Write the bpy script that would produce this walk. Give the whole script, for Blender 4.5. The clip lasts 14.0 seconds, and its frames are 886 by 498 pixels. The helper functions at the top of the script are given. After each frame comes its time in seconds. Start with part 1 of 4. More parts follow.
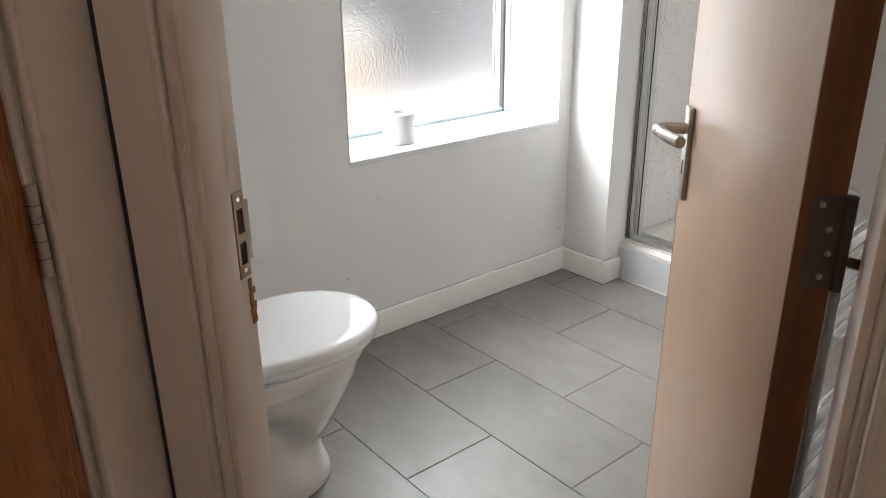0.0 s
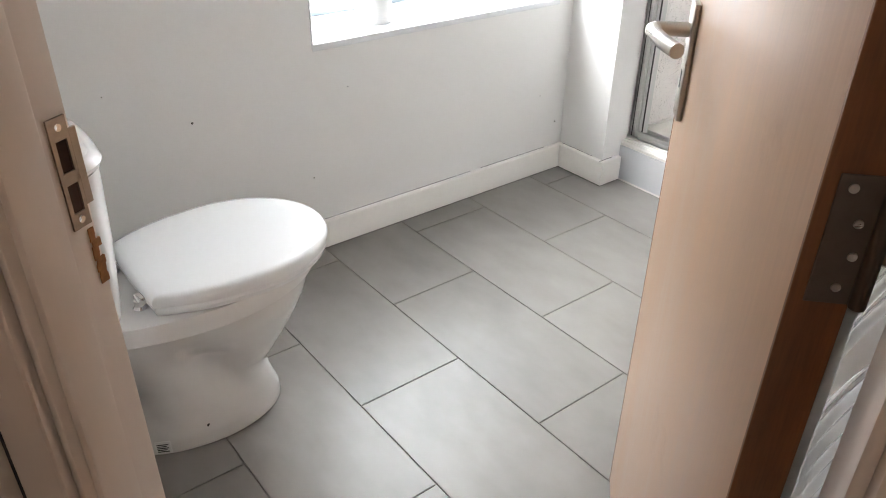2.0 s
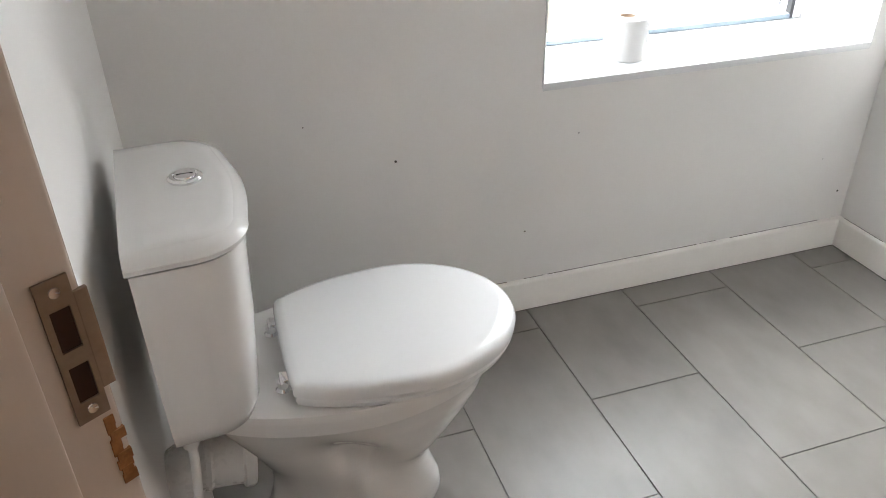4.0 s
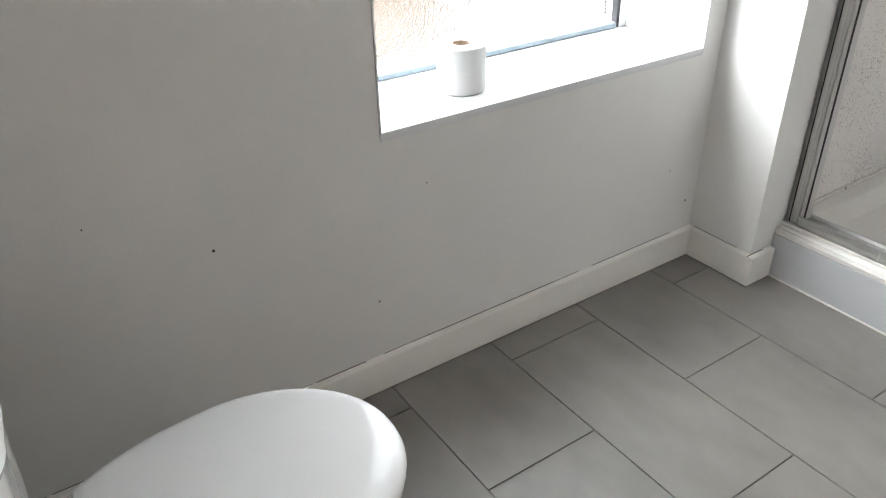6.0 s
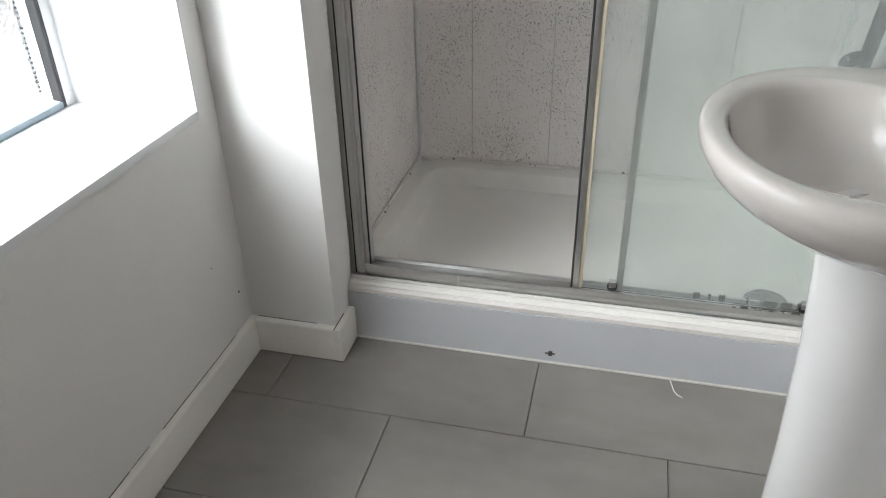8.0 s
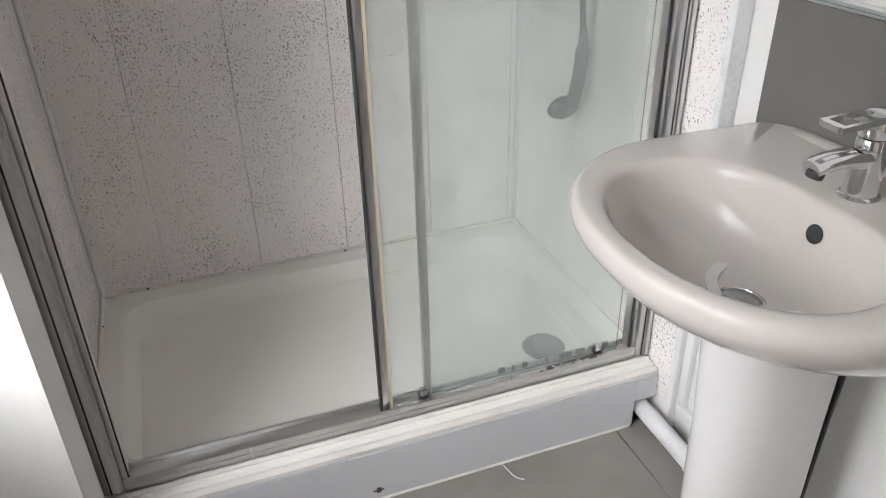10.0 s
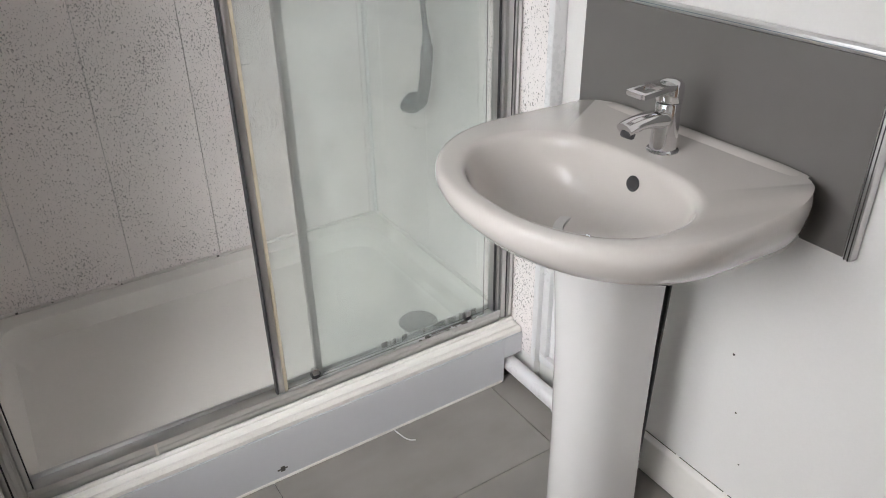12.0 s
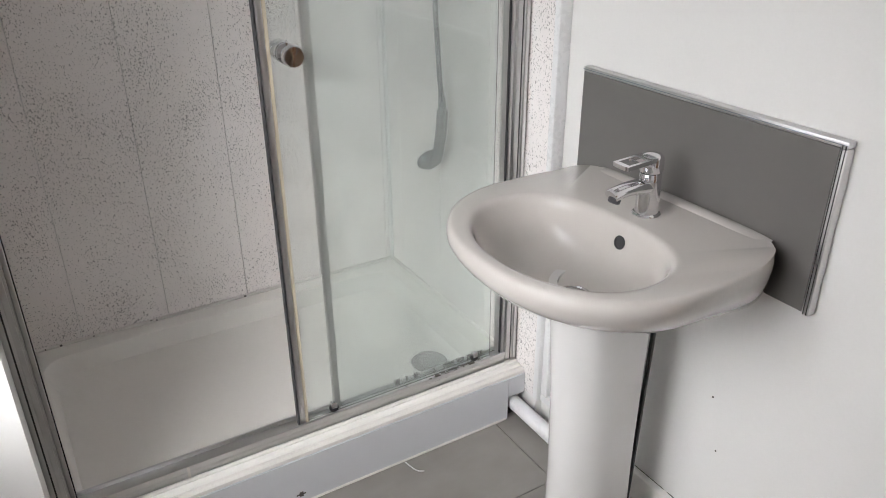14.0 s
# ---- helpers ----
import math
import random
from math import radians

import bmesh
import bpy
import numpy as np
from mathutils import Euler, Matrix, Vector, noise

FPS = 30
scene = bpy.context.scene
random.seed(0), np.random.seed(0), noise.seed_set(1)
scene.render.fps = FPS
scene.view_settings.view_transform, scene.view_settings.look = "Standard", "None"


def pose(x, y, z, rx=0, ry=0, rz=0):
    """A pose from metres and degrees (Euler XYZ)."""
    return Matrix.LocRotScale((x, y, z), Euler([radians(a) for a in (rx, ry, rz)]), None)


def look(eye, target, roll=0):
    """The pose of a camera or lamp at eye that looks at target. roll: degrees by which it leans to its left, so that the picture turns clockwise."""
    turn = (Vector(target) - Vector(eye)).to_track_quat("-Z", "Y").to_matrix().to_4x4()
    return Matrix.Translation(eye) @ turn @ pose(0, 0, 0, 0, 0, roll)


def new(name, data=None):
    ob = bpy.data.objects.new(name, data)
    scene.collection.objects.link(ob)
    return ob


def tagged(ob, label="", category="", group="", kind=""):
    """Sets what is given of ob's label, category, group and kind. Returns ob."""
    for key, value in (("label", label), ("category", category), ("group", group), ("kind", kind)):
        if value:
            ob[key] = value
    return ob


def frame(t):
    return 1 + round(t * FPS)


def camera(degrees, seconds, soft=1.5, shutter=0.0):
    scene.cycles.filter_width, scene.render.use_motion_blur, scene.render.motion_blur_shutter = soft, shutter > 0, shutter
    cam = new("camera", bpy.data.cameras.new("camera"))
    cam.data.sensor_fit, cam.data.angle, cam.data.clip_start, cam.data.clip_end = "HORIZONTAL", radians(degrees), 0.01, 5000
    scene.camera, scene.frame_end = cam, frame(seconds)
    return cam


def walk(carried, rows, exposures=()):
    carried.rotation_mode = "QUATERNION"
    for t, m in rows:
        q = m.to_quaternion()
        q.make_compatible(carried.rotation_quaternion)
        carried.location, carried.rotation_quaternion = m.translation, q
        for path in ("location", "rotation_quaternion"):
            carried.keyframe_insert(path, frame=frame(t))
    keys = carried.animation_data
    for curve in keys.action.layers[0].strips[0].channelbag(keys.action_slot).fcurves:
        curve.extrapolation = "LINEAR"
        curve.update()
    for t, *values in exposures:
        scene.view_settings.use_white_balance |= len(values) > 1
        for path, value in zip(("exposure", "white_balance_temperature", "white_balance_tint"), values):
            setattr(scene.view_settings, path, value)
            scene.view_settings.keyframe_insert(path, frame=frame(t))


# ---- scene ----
cam = camera(60.8, 14.0, soft=1.0)
PATH = [
    (0, (0.041, -0.004, 1.276), (1.216, 1.44, 0.545), -0.6),
    (0.5, (0.027, -0.009, 1.282), (1.168, 1.321, 0.318), -0.7),
    (1, (0.1, 0.004, 1.277), (1.241, 1.291, 0.256), -0.5),
    (1.5, (0.207, 0.045, 1.262), (1.328, 1.343, 0.233), 0.2),
    (2, (0.297, 0.125, 1.259), (1.352, 1.474, 0.226), 0.7),
    (2.1, (0.315, 0.147, 1.26), (1.358, 1.508, 0.231), -0.1),
    (2.5, (0.38, 0.239, 1.261), (1.336, 1.657, 0.225), 0.6),
    (3, (0.468, 0.326, 1.261), (1.259, 1.843, 0.226), 0.3),
    (3.2, (0.499, 0.35, 1.258), (1.203, 1.91, 0.223), 0.3),
    (5.3, (0.551, 0.603, 1.254), (1.007, 2.252, 0.216), -1.5),
    (5.5, (0.555, 0.653, 1.257), (1.142, 2.256, 0.214), -1.4),
    (5.8, (0.581, 0.718, 1.248), (1.384, 2.228, 0.211), -1.4),
    (6, (0.618, 0.756, 1.24), (1.558, 2.184, 0.203), -1.2),
    (6.5, (0.742, 0.84, 1.224), (1.963, 2.047, 0.198), -1.4),
    (7, (0.835, 0.965, 1.212), (2.24, 1.942, 0.182), -1.1),
    (7.5, (0.908, 1.085, 1.189), (2.465, 1.804, 0.16), -0.9),
    (8, (0.985, 1.179, 1.182), (2.652, 1.601, 0.16), -1.1),
    (8.5, (1.112, 1.259, 1.202), (2.829, 1.379, 0.183), -1.1),
    (8.7, (1.17, 1.282, 1.215), (2.885, 1.312, 0.19), -1.2),
    (10.8, (1.337, 1.603, 1.271), (2.873, 0.777, 0.292), -1.5),
    (11, (1.334, 1.603, 1.272), (2.851, 0.746, 0.291), -1.5),
    (11.5, (1.312, 1.615, 1.277), (2.795, 0.71, 0.288), -1.3),
    (12, (1.198, 1.633, 1.291), (2.67, 0.706, 0.305), -0.9),
    (12.5, (1.112, 1.665, 1.326), (2.579, 0.733, 0.337), -0.6),
    (13, (1.077, 1.686, 1.352), (2.55, 0.766, 0.36), -0.4),
    (13.5, (1.066, 1.703, 1.374), (2.551, 0.793, 0.39), -0.2),
    (14, (1.07, 1.701, 1.387), (2.605, 0.779, 0.497), -0.3),
]
EXPOSURES = [(0, -0.65, 6500, 11), (0.5, -0.05, 6500, 12), (1.5, -0.1, 6450, 11), (2.5, -0.35, 6450, 11), (3.0, -0.45, 6450, 11), (5.5, -0.65, 6500, 10), (6.5, -1.25, 6400, 9),
             (7.5, -1.4, 6400, 9), (8.5, -1.4, 6450, 12), (11, -1.5, 6630, 14), (12.5, -1.55, 6630, 14), (14, -1.5, 6630, 14)]
walk(cam, [(t, look(eye, target, roll)) for t, eye, target, roll in PATH], EXPOSURES)

# ---- light ----
world = bpy.data.worlds.new("sky")
scene.world = world
world.use_nodes = True
wn = world.node_tree.nodes
sky = wn.new("ShaderNodeTexSky")
sky.sky_type, sky.sun_disc = "NISHITA", False
sky.sun_elevation, sky.sun_rotation = radians(48), radians(200)
sky.air_density, sky.dust_density = 1.0, 3.0
world.node_tree.links.new(sky.outputs[0], wn["Background"].inputs[0])
wn["Background"].inputs[1].default_value = 0.12

sun = new("sun", bpy.data.lights.new("sun", "SUN"))
sun.data.energy, sun.data.angle, sun.data.color = 2.5, radians(3), (1.0, 0.95, 0.88)
sun.matrix_world = look((0, 0, 10), (0.5, 7.0, 0))

# lamps standing in for the sky; west one made stronger to brighten the shower
for x, wide, watts in ((-3.1, 9.0, 5400), (5.2, 6.4, 2300)):
    sky_light = new("sky_light", bpy.data.lights.new("sky_light", "AREA"))
    sky_light.data.shape, sky_light.data.size, sky_light.data.size_y = "RECTANGLE", wide, 4.4
    sky_light.data.energy, sky_light.data.color = watts, (0.96, 0.985, 1.0)
    sky_light.matrix_world = look((x, 4.4, 3.4), (x, 2.3, 1.6))


# ---- materials ----
def material(name, colour, rough=0.5, metal=0.0, tone=0.06, scale=6.0, grain=120.0, bump=0.05, spread=0.08, stretch=(1, 1, 1), coat=0.0, dirt=None, dirt_at=0.7, island=0.0):
    """Principled paint with variation at two scales, fine relief and optional dirt patches."""
    m = bpy.data.materials.new(name)
    m.use_nodes = True
    t = m.node_tree
    n, l = t.nodes, t.links
    p = n["Principled BSDF"]
    at = n.new("ShaderNodeTexCoord")
    mp = n.new("ShaderNodeMapping")
    mp.inputs["Scale"].default_value = stretch
    l.new(at.outputs["Object"], mp.inputs[0])
    broad, fine = n.new("ShaderNodeTexNoise"), n.new("ShaderNodeTexNoise")
    broad.inputs["Scale"].default_value, broad.inputs["Detail"].default_value = scale, 5
    fine.inputs["Scale"].default_value, fine.inputs["Detail"].default_value = grain, 3
    l.new(mp.outputs[0], broad.inputs["Vector"])
    l.new(mp.outputs[0], fine.inputs["Vector"])
    both = n.new("ShaderNodeMath")
    both.operation = "MULTIPLY_ADD"
    both.inputs[1].default_value, both.inputs[2].default_value = 0.35, 0.0
    l.new(fine.outputs[0], both.inputs[0])
    add = n.new("ShaderNodeMath")
    add.operation = "MULTIPLY_ADD"
    add.inputs[1].default_value = 0.65
    l.new(broad.outputs[0], add.inputs[0])
    l.new(both.outputs[0], add.inputs[2])
    ramp = n.new("ShaderNodeMapRange")
    ramp.inputs["From Min"].default_value, ramp.inputs["From Max"].default_value = 0.3, 0.7
    ramp.inputs["To Min"].default_value, ramp.inputs["To Max"].default_value = 1 - tone, 1 + tone
    l.new(add.outputs[0], ramp.inputs[0])
    value = ramp.outputs[0]
    if island:
        info = n.new("ShaderNodeObjectInfo")
        r2 = n.new("ShaderNodeMapRange")
        r2.inputs["To Min"].default_value, r2.inputs["To Max"].default_value = 1 - island, 1 + island
        l.new(info.outputs["Random"], r2.inputs[0])
        mul = n.new("ShaderNodeMath")
        mul.operation = "MULTIPLY"
        l.new(value, mul.inputs[0])
        l.new(r2.outputs[0], mul.inputs[1])
        value = mul.outputs[0]
    tint = n.new("ShaderNodeMix")
    tint.data_type, tint.blend_type = "RGBA", "MULTIPLY"
    tint.inputs["Factor"].default_value = 1.0
    tint.inputs["A"].default_value = (*colour, 1)
    l.new(value, tint.inputs["B"])
    out = tint.outputs["Result"]
    if dirt:
        spots = n.new("ShaderNodeTexNoise")
        spots.inputs["Scale"].default_value, spots.inputs["Detail"].default_value, spots.inputs["Roughness"].default_value = scale * 2.3, 8, 0.7
        l.new(at.outputs["Object"], spots.inputs["Vector"])
        edge = n.new("ShaderNodeMapRange")
        edge.inputs["From Min"].default_value, edge.inputs["From Max"].default_value = dirt_at, dirt_at + 0.25
        l.new(spots.outputs[0], edge.inputs[0])
        mix = n.new("ShaderNodeMix")
        mix.data_type = "RGBA"
        mix.inputs["B"].default_value = (*dirt, 1)
        l.new(edge.outputs[0], mix.inputs["Factor"])
        l.new(out, mix.inputs["A"])
        out = mix.outputs["Result"]
    l.new(out, p.inputs["Base Color"])
    rr = n.new("ShaderNodeMapRange")
    rr.inputs["From Min"].default_value, rr.inputs["From Max"].default_value = 0.3, 0.7
    rr.inputs["To Min"].default_value, rr.inputs["To Max"].default_value = max(0.02, rough - spread), min(1, rough + spread)
    l.new(add.outputs[0], rr.inputs[0])
    l.new(rr.outputs[0], p.inputs["Roughness"])
    p.inputs["Metallic"].default_value = metal
    p.inputs["Coat Weight"].default_value = coat
    if bump:
        bp = n.new("ShaderNodeBump")
        bp.inputs["Strength"].default_value, bp.inputs["Distance"].default_value = bump, 0.002
        l.new(add.outputs[0], bp.inputs["Height"])
        l.new(bp.outputs[0], p.inputs["Normal"])
    return m


WALL = material("wall_paint", (0.82, 0.81, 0.79), 0.55, tone=0.025, scale=3, grain=220, bump=0.12, dirt=(0.6, 0.57, 0.53), dirt_at=0.76)
TRIM = material("gloss_trim_paint", (0.90, 0.875, 0.83), 0.33, tone=0.03, scale=5, grain=90, bump=0.12, stretch=(1, 1, 1), dirt=(0.62, 0.55, 0.47), dirt_at=0.74)
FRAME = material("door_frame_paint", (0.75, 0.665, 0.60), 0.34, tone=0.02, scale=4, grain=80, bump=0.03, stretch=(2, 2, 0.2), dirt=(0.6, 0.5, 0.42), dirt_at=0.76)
CEIL = material("ceiling_paint", (0.88, 0.875, 0.86), 0.8, tone=0.02)
TILE = material("grey_porcelain", (0.232, 0.216, 0.200), 0.33, tone=0.22, scale=2.4, grain=9, bump=0.0, spread=0.0, stretch=(1.5, 0.8, 1), island=0.05)
SPLASH = material("dark_grey_tile", (0.125, 0.119, 0.112), 0.36, tone=0.05, scale=3, grain=20, bump=0.0, spread=0.02)
GROUT = material("grout", (0.115, 0.10, 0.088), 0.85, tone=0.3, scale=9, grain=150, bump=0.3, dirt=(0.40, 0.38, 0.35), dirt_at=0.58)
CERAMIC = material("white_ceramic", (0.73, 0.72, 0.705), 0.07, tone=0.012, scale=4, grain=60, bump=0.0, spread=0.03, coat=0.5)
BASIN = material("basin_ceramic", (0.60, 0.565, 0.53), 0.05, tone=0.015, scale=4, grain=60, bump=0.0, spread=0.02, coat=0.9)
SEAT = material("white_thermoplastic", (0.77, 0.775, 0.78), 0.05, tone=0.012, scale=3, grain=90, bump=0.0, spread=0.02, coat=0.3)
ACRYLIC = material("tray_acrylic", (0.90, 0.88, 0.835), 0.14, tone=0.02, scale=5, grain=90, bump=0.03, dirt=(0.66, 0.61, 0.54), dirt_at=0.68)
PLASTIC = material("white_plastic", (0.80, 0.80, 0.80), 0.3, tone=0.02, scale=6, grain=90, bump=0.03)
RISER = material("plinth_laminate", (0.61, 0.615, 0.635), 0.28, tone=0.02, scale=5, grain=90, bump=0.0, spread=0.0)
SILL = material("sill_plastic", (0.78, 0.79, 0.80), 0.16, tone=0.012, scale=5, grain=90, bump=0.02)
SEALANT = material("silicone", (0.78, 0.75, 0.71), 0.4, tone=0.08, scale=12, grain=200, bump=0.05, dirt=(0.5, 0.45, 0.4), dirt_at=0.74)
CHROME = material("chrome", (0.80, 0.80, 0.81), 0.07, metal=1, tone=0.02, spread=0.03, bump=0)
GREY_CHROME = material("dulled_chrome", (0.30, 0.31, 0.32), 0.22, metal=0.85, tone=0.05, scale=20, grain=90, spread=0.04, bump=0)
ALU = material("satin_aluminium", (0.66, 0.655, 0.645), 0.3, metal=1, tone=0.02, scale=9, grain=60, bump=0.0, spread=0.02)
STEEL = material("brushed_steel", (0.56, 0.53, 0.50), 0.32, metal=1, tone=0.06, scale=10, grain=150, bump=0.06, stretch=(1, 1, 6))
BRASS = material("aged_hinge_steel", (0.13, 0.105, 0.085), 0.42, metal=0.6, tone=0.12, scale=18, grain=120, bump=0.1)
DARK = material("black_rubber_and_gap_shade", (0.03, 0.03, 0.032), 0.55, tone=0.1, bump=0.05)
KEEP = material("worn_keep_steel", (0.34, 0.28, 0.23), 0.38, metal=0.95, tone=0.15, scale=25, grain=150, bump=0.1)
HOLE = material("dark_recess", (0.05, 0.022, 0.012), 0.8, tone=0.3, scale=30)
GASKET = material("grey_gasket", (0.20, 0.25, 0.28), 0.45, tone=0.1, bump=0.03)
SEAL = material("yellowed_seal", (0.52, 0.46, 0.34), 0.4, tone=0.12, scale=20, bump=0.05, stretch=(4, 4, 0.3))
PAPER = material("tissue_paper", (0.74, 0.735, 0.725), 0.95, tone=0.02, scale=20, grain=400, bump=0.5)
CARD = material("grey_card", (0.42, 0.34, 0.27), 0.9, tone=0.1)
OAK = material("varnished_oak", (0.30, 0.10, 0.022), 0.3, tone=0.35, scale=3.0, grain=40, bump=0.1, stretch=(9, 9, 0.5))
VENEER = material("pale_veneer", (0.50, 0.33, 0.215), 0.36, tone=0.12, scale=2.2, grain=26, bump=0.0, stretch=(7, 7, 0.45), dirt=(0.38, 0.22, 0.12), dirt_at=0.60)
LIPPING = material("dark_lipping", (0.16, 0.062, 0.02), 0.45, tone=0.4, scale=5, grain=45, bump=0.2, stretch=(9, 9, 0.6))
CHIP = material("bare_splintered_wood", (0.38, 0.17, 0.06), 0.8, tone=0.4, scale=40, grain=200, bump=0.8)
# for scuffs, nicks and mould, and for strips painted as shade in gaps
MARK = material("dark_mark_and_gap_shade", (0.09, 0.08, 0.07), 0.8, tone=0.3, scale=60)
HALL = material("hall_paint", (0.60, 0.52, 0.45), 0.7, tone=0.03, bump=0.1)
CARPET = material("hall_carpet", (0.22, 0.15, 0.10), 0.95, tone=0.2, scale=30, grain=300, bump=0.6)
PAVING = material("pale_paving", (0.45, 0.44, 0.42), 0.85, tone=0.1, scale=2, bump=0.2)
BRICKWORK = material("red_brown_brickwork", (0.30, 0.24, 0.195), 0.85, tone=0.35, scale=6, grain=30, bump=0.3)


def flecked(name):
    """White wall panel with scattered dark and silver flecks."""
    m = material(name, (0.92, 0.88, 0.86), 0.2, tone=0.03, scale=4, grain=120, bump=0.02)
    t = m.node_tree
    n, l = t.nodes, t.links
    p = n["Principled BSDF"]
    base = p.inputs["Base Color"].links[0].from_socket
    at = n.new("ShaderNodeTexCoord")
    mp = n.new("ShaderNodeMapping")
    mp.inputs["Scale"].default_value = (1, 1, 0.75)
    l.new(at.outputs["Object"], mp.inputs[0])
    fl, cl = n.new("ShaderNodeTexNoise"), n.new("ShaderNodeTexNoise")
    fl.inputs["Scale"].default_value, fl.inputs["Detail"].default_value, fl.inputs["Distortion"].default_value = 270, 1.0, 0.8
    cl.inputs["Scale"].default_value, cl.inputs["Detail"].default_value = 7, 4
    l.new(mp.outputs[0], fl.inputs["Vector"])
    l.new(mp.outputs[0], cl.inputs["Vector"])
    s = n.new("ShaderNodeMath")
    s.operation = "MULTIPLY_ADD"
    s.inputs[1].default_value = 0.28
    l.new(cl.outputs[0], s.inputs[0])
    l.new(fl.outputs[0], s.inputs[2])
    e = n.new("ShaderNodeMapRange")
    e.inputs["From Min"].default_value, e.inputs["From Max"].default_value = 0.778, 0.800
    l.new(s.outputs[0], e.inputs[0])
    mix = n.new("ShaderNodeMix")
    mix.data_type = "RGBA"
    mix.inputs["B"].default_value = (0.52, 0.49, 0.475, 1)
    l.new(e.outputs[0], mix.inputs["Factor"])
    l.new(base, mix.inputs["A"])
    l.new(mix.outputs["Result"], p.inputs["Base Color"])
    half = n.new("ShaderNodeMath")
    half.operation = "MULTIPLY"
    half.inputs[1].default_value = 0.35
    l.new(e.outputs[0], half.inputs[0])
    l.new(half.outputs[0], p.inputs["Metallic"])
    return m


def glass(name, tint, rough, haze, bump=0.0, size=90.0, streak=(1, 1, 1)):
    """Real glass with a film of white haze; optional rolled relief."""
    m = bpy.data.materials.new(name)
    m.use_nodes = True
    t = m.node_tree
    n, l = t.nodes, t.links
    p = n["Principled BSDF"]
    p.inputs["Base Color"].default_value = (*tint, 1)
    p.inputs["Transmission Weight"].default_value = 1.0
    p.inputs["Roughness"].default_value = rough
    p.inputs["IOR"].default_value = 1.45
    at = n.new("ShaderNodeTexCoord")
    mp = n.new("ShaderNodeMapping")
    mp.inputs["Scale"].default_value = streak
    l.new(at.outputs["Object"], mp.inputs[0])
    if bump:
        v = n.new("ShaderNodeTexNoise")
        v.inputs["Scale"].default_value, v.inputs["Detail"].default_value = size, 2
        l.new(mp.outputs[0], v.inputs["Vector"])
        b = n.new("ShaderNodeBump")
        b.inputs["Strength"].default_value, b.inputs["Distance"].default_value = bump, 0.004
        l.new(v.outputs[0], b.inputs["Height"])
        l.new(b.outputs[0], p.inputs["Normal"])
    if haze:
        d = n.new("ShaderNodeBsdfDiffuse")
        d.inputs["Color"].default_value = (0.8, 0.83, 0.81, 1)
        f = n.new("ShaderNodeTexNoise")
        f.inputs["Scale"].default_value, f.inputs["Detail"].default_value = 3.5, 6
        l.new(mp.outputs[0], f.inputs["Vector"])
        r = n.new("ShaderNodeMapRange")
        r.inputs["From Min"].default_value, r.inputs["From Max"].default_value = 0.3, 0.7
        r.inputs["To Min"].default_value, r.inputs["To Max"].default_value = haze * 0.5, haze * 1.5
        l.new(f.outputs[0], r.inputs[0])
        x = n.new("ShaderNodeMixShader")
        l.new(r.outputs[0], x.inputs[0])
        l.new(p.outputs[0], x.inputs[1])
        l.new(d.outputs[0], x.inputs[2])
        l.new(x.outputs[0], n["Material Output"].inputs[0])
    return m


FLECK = flecked("flecked_panel")
PANE = glass("obscured_glass", (0.97, 0.99, 1.0), 0.10, 0.0, bump=0.55, size=100)
CLEAR = glass("shower_glass", (0.91, 0.955, 0.935), 0.0, 0.075, streak=(1, 1, 0.5))


# ---- building blocks ----
def box(bm, x0, x1, y0, y1, z0, z1, m=None):
    vs = [bm.verts.new((x, y, z)) for z in (z0, z1) for x, y in ((x0, y0), (x1, y0), (x1, y1), (x0, y1))]
    if m is not None:
        for v in vs:
            v.co = m @ v.co
    for f in ((3, 2, 1, 0), (4, 5, 6, 7), (0, 1, 5, 4), (1, 2, 6, 5), (2, 3, 7, 6), (3, 0, 4, 7)):
        bm.faces.new([vs[i] for i in f])
    return bm


def soft(bm, width, segments=2):
    bmesh.ops.bevel(bm, geom=bm.edges[:], offset=width, offset_type="OFFSET", segments=segments, profile=0.5, affect="EDGES")
    return bm


def slab(x0, x1, y0, y1, z0, z1, width=0.002, m=None, segments=2):
    bm = box(bmesh.new(), x0, x1, y0, y1, z0, z1)
    if width:
        soft(bm, width, segments)
    if m is not None:
        bmesh.ops.transform(bm, matrix=m, verts=bm.verts[:])
    return bm


def loft(rings, cap=True, closed=True, bm=None):
    """Skin over rings of equal length; caps both ends."""
    bm = bm or bmesh.new()
    rows = [[bm.verts.new(p) for p in r] for r in rings]
    n = len(rows[0])
    for a, b in zip(rows, rows[1:]):
        for i in range(n if closed else n - 1):
            j = (i + 1) % n
            bm.faces.new((a[i], a[j], b[j], b[i]))
    if cap:
        bm.faces.new(rows[0][::-1])
        bm.faces.new(rows[-1])
    bmesh.ops.recalc_face_normals(bm, faces=bm.faces[:])
    return bm


def circle(r, n=24, z=0.0, squash=1.0):
    return [Vector((r * math.cos(2 * math.pi * i / n), r * squash * math.sin(2 * math.pi * i / n), z)) for i in range(n)]


def lathe(profile, n=32, m=None, cap=True):
    """Turned body about z; profile: (radius, z)."""
    bm = loft([circle(max(r, 1e-4), n, z) for r, z in profile], cap)
    if m is not None:
        bmesh.ops.transform(bm, matrix=m, verts=bm.verts[:])
    return bm


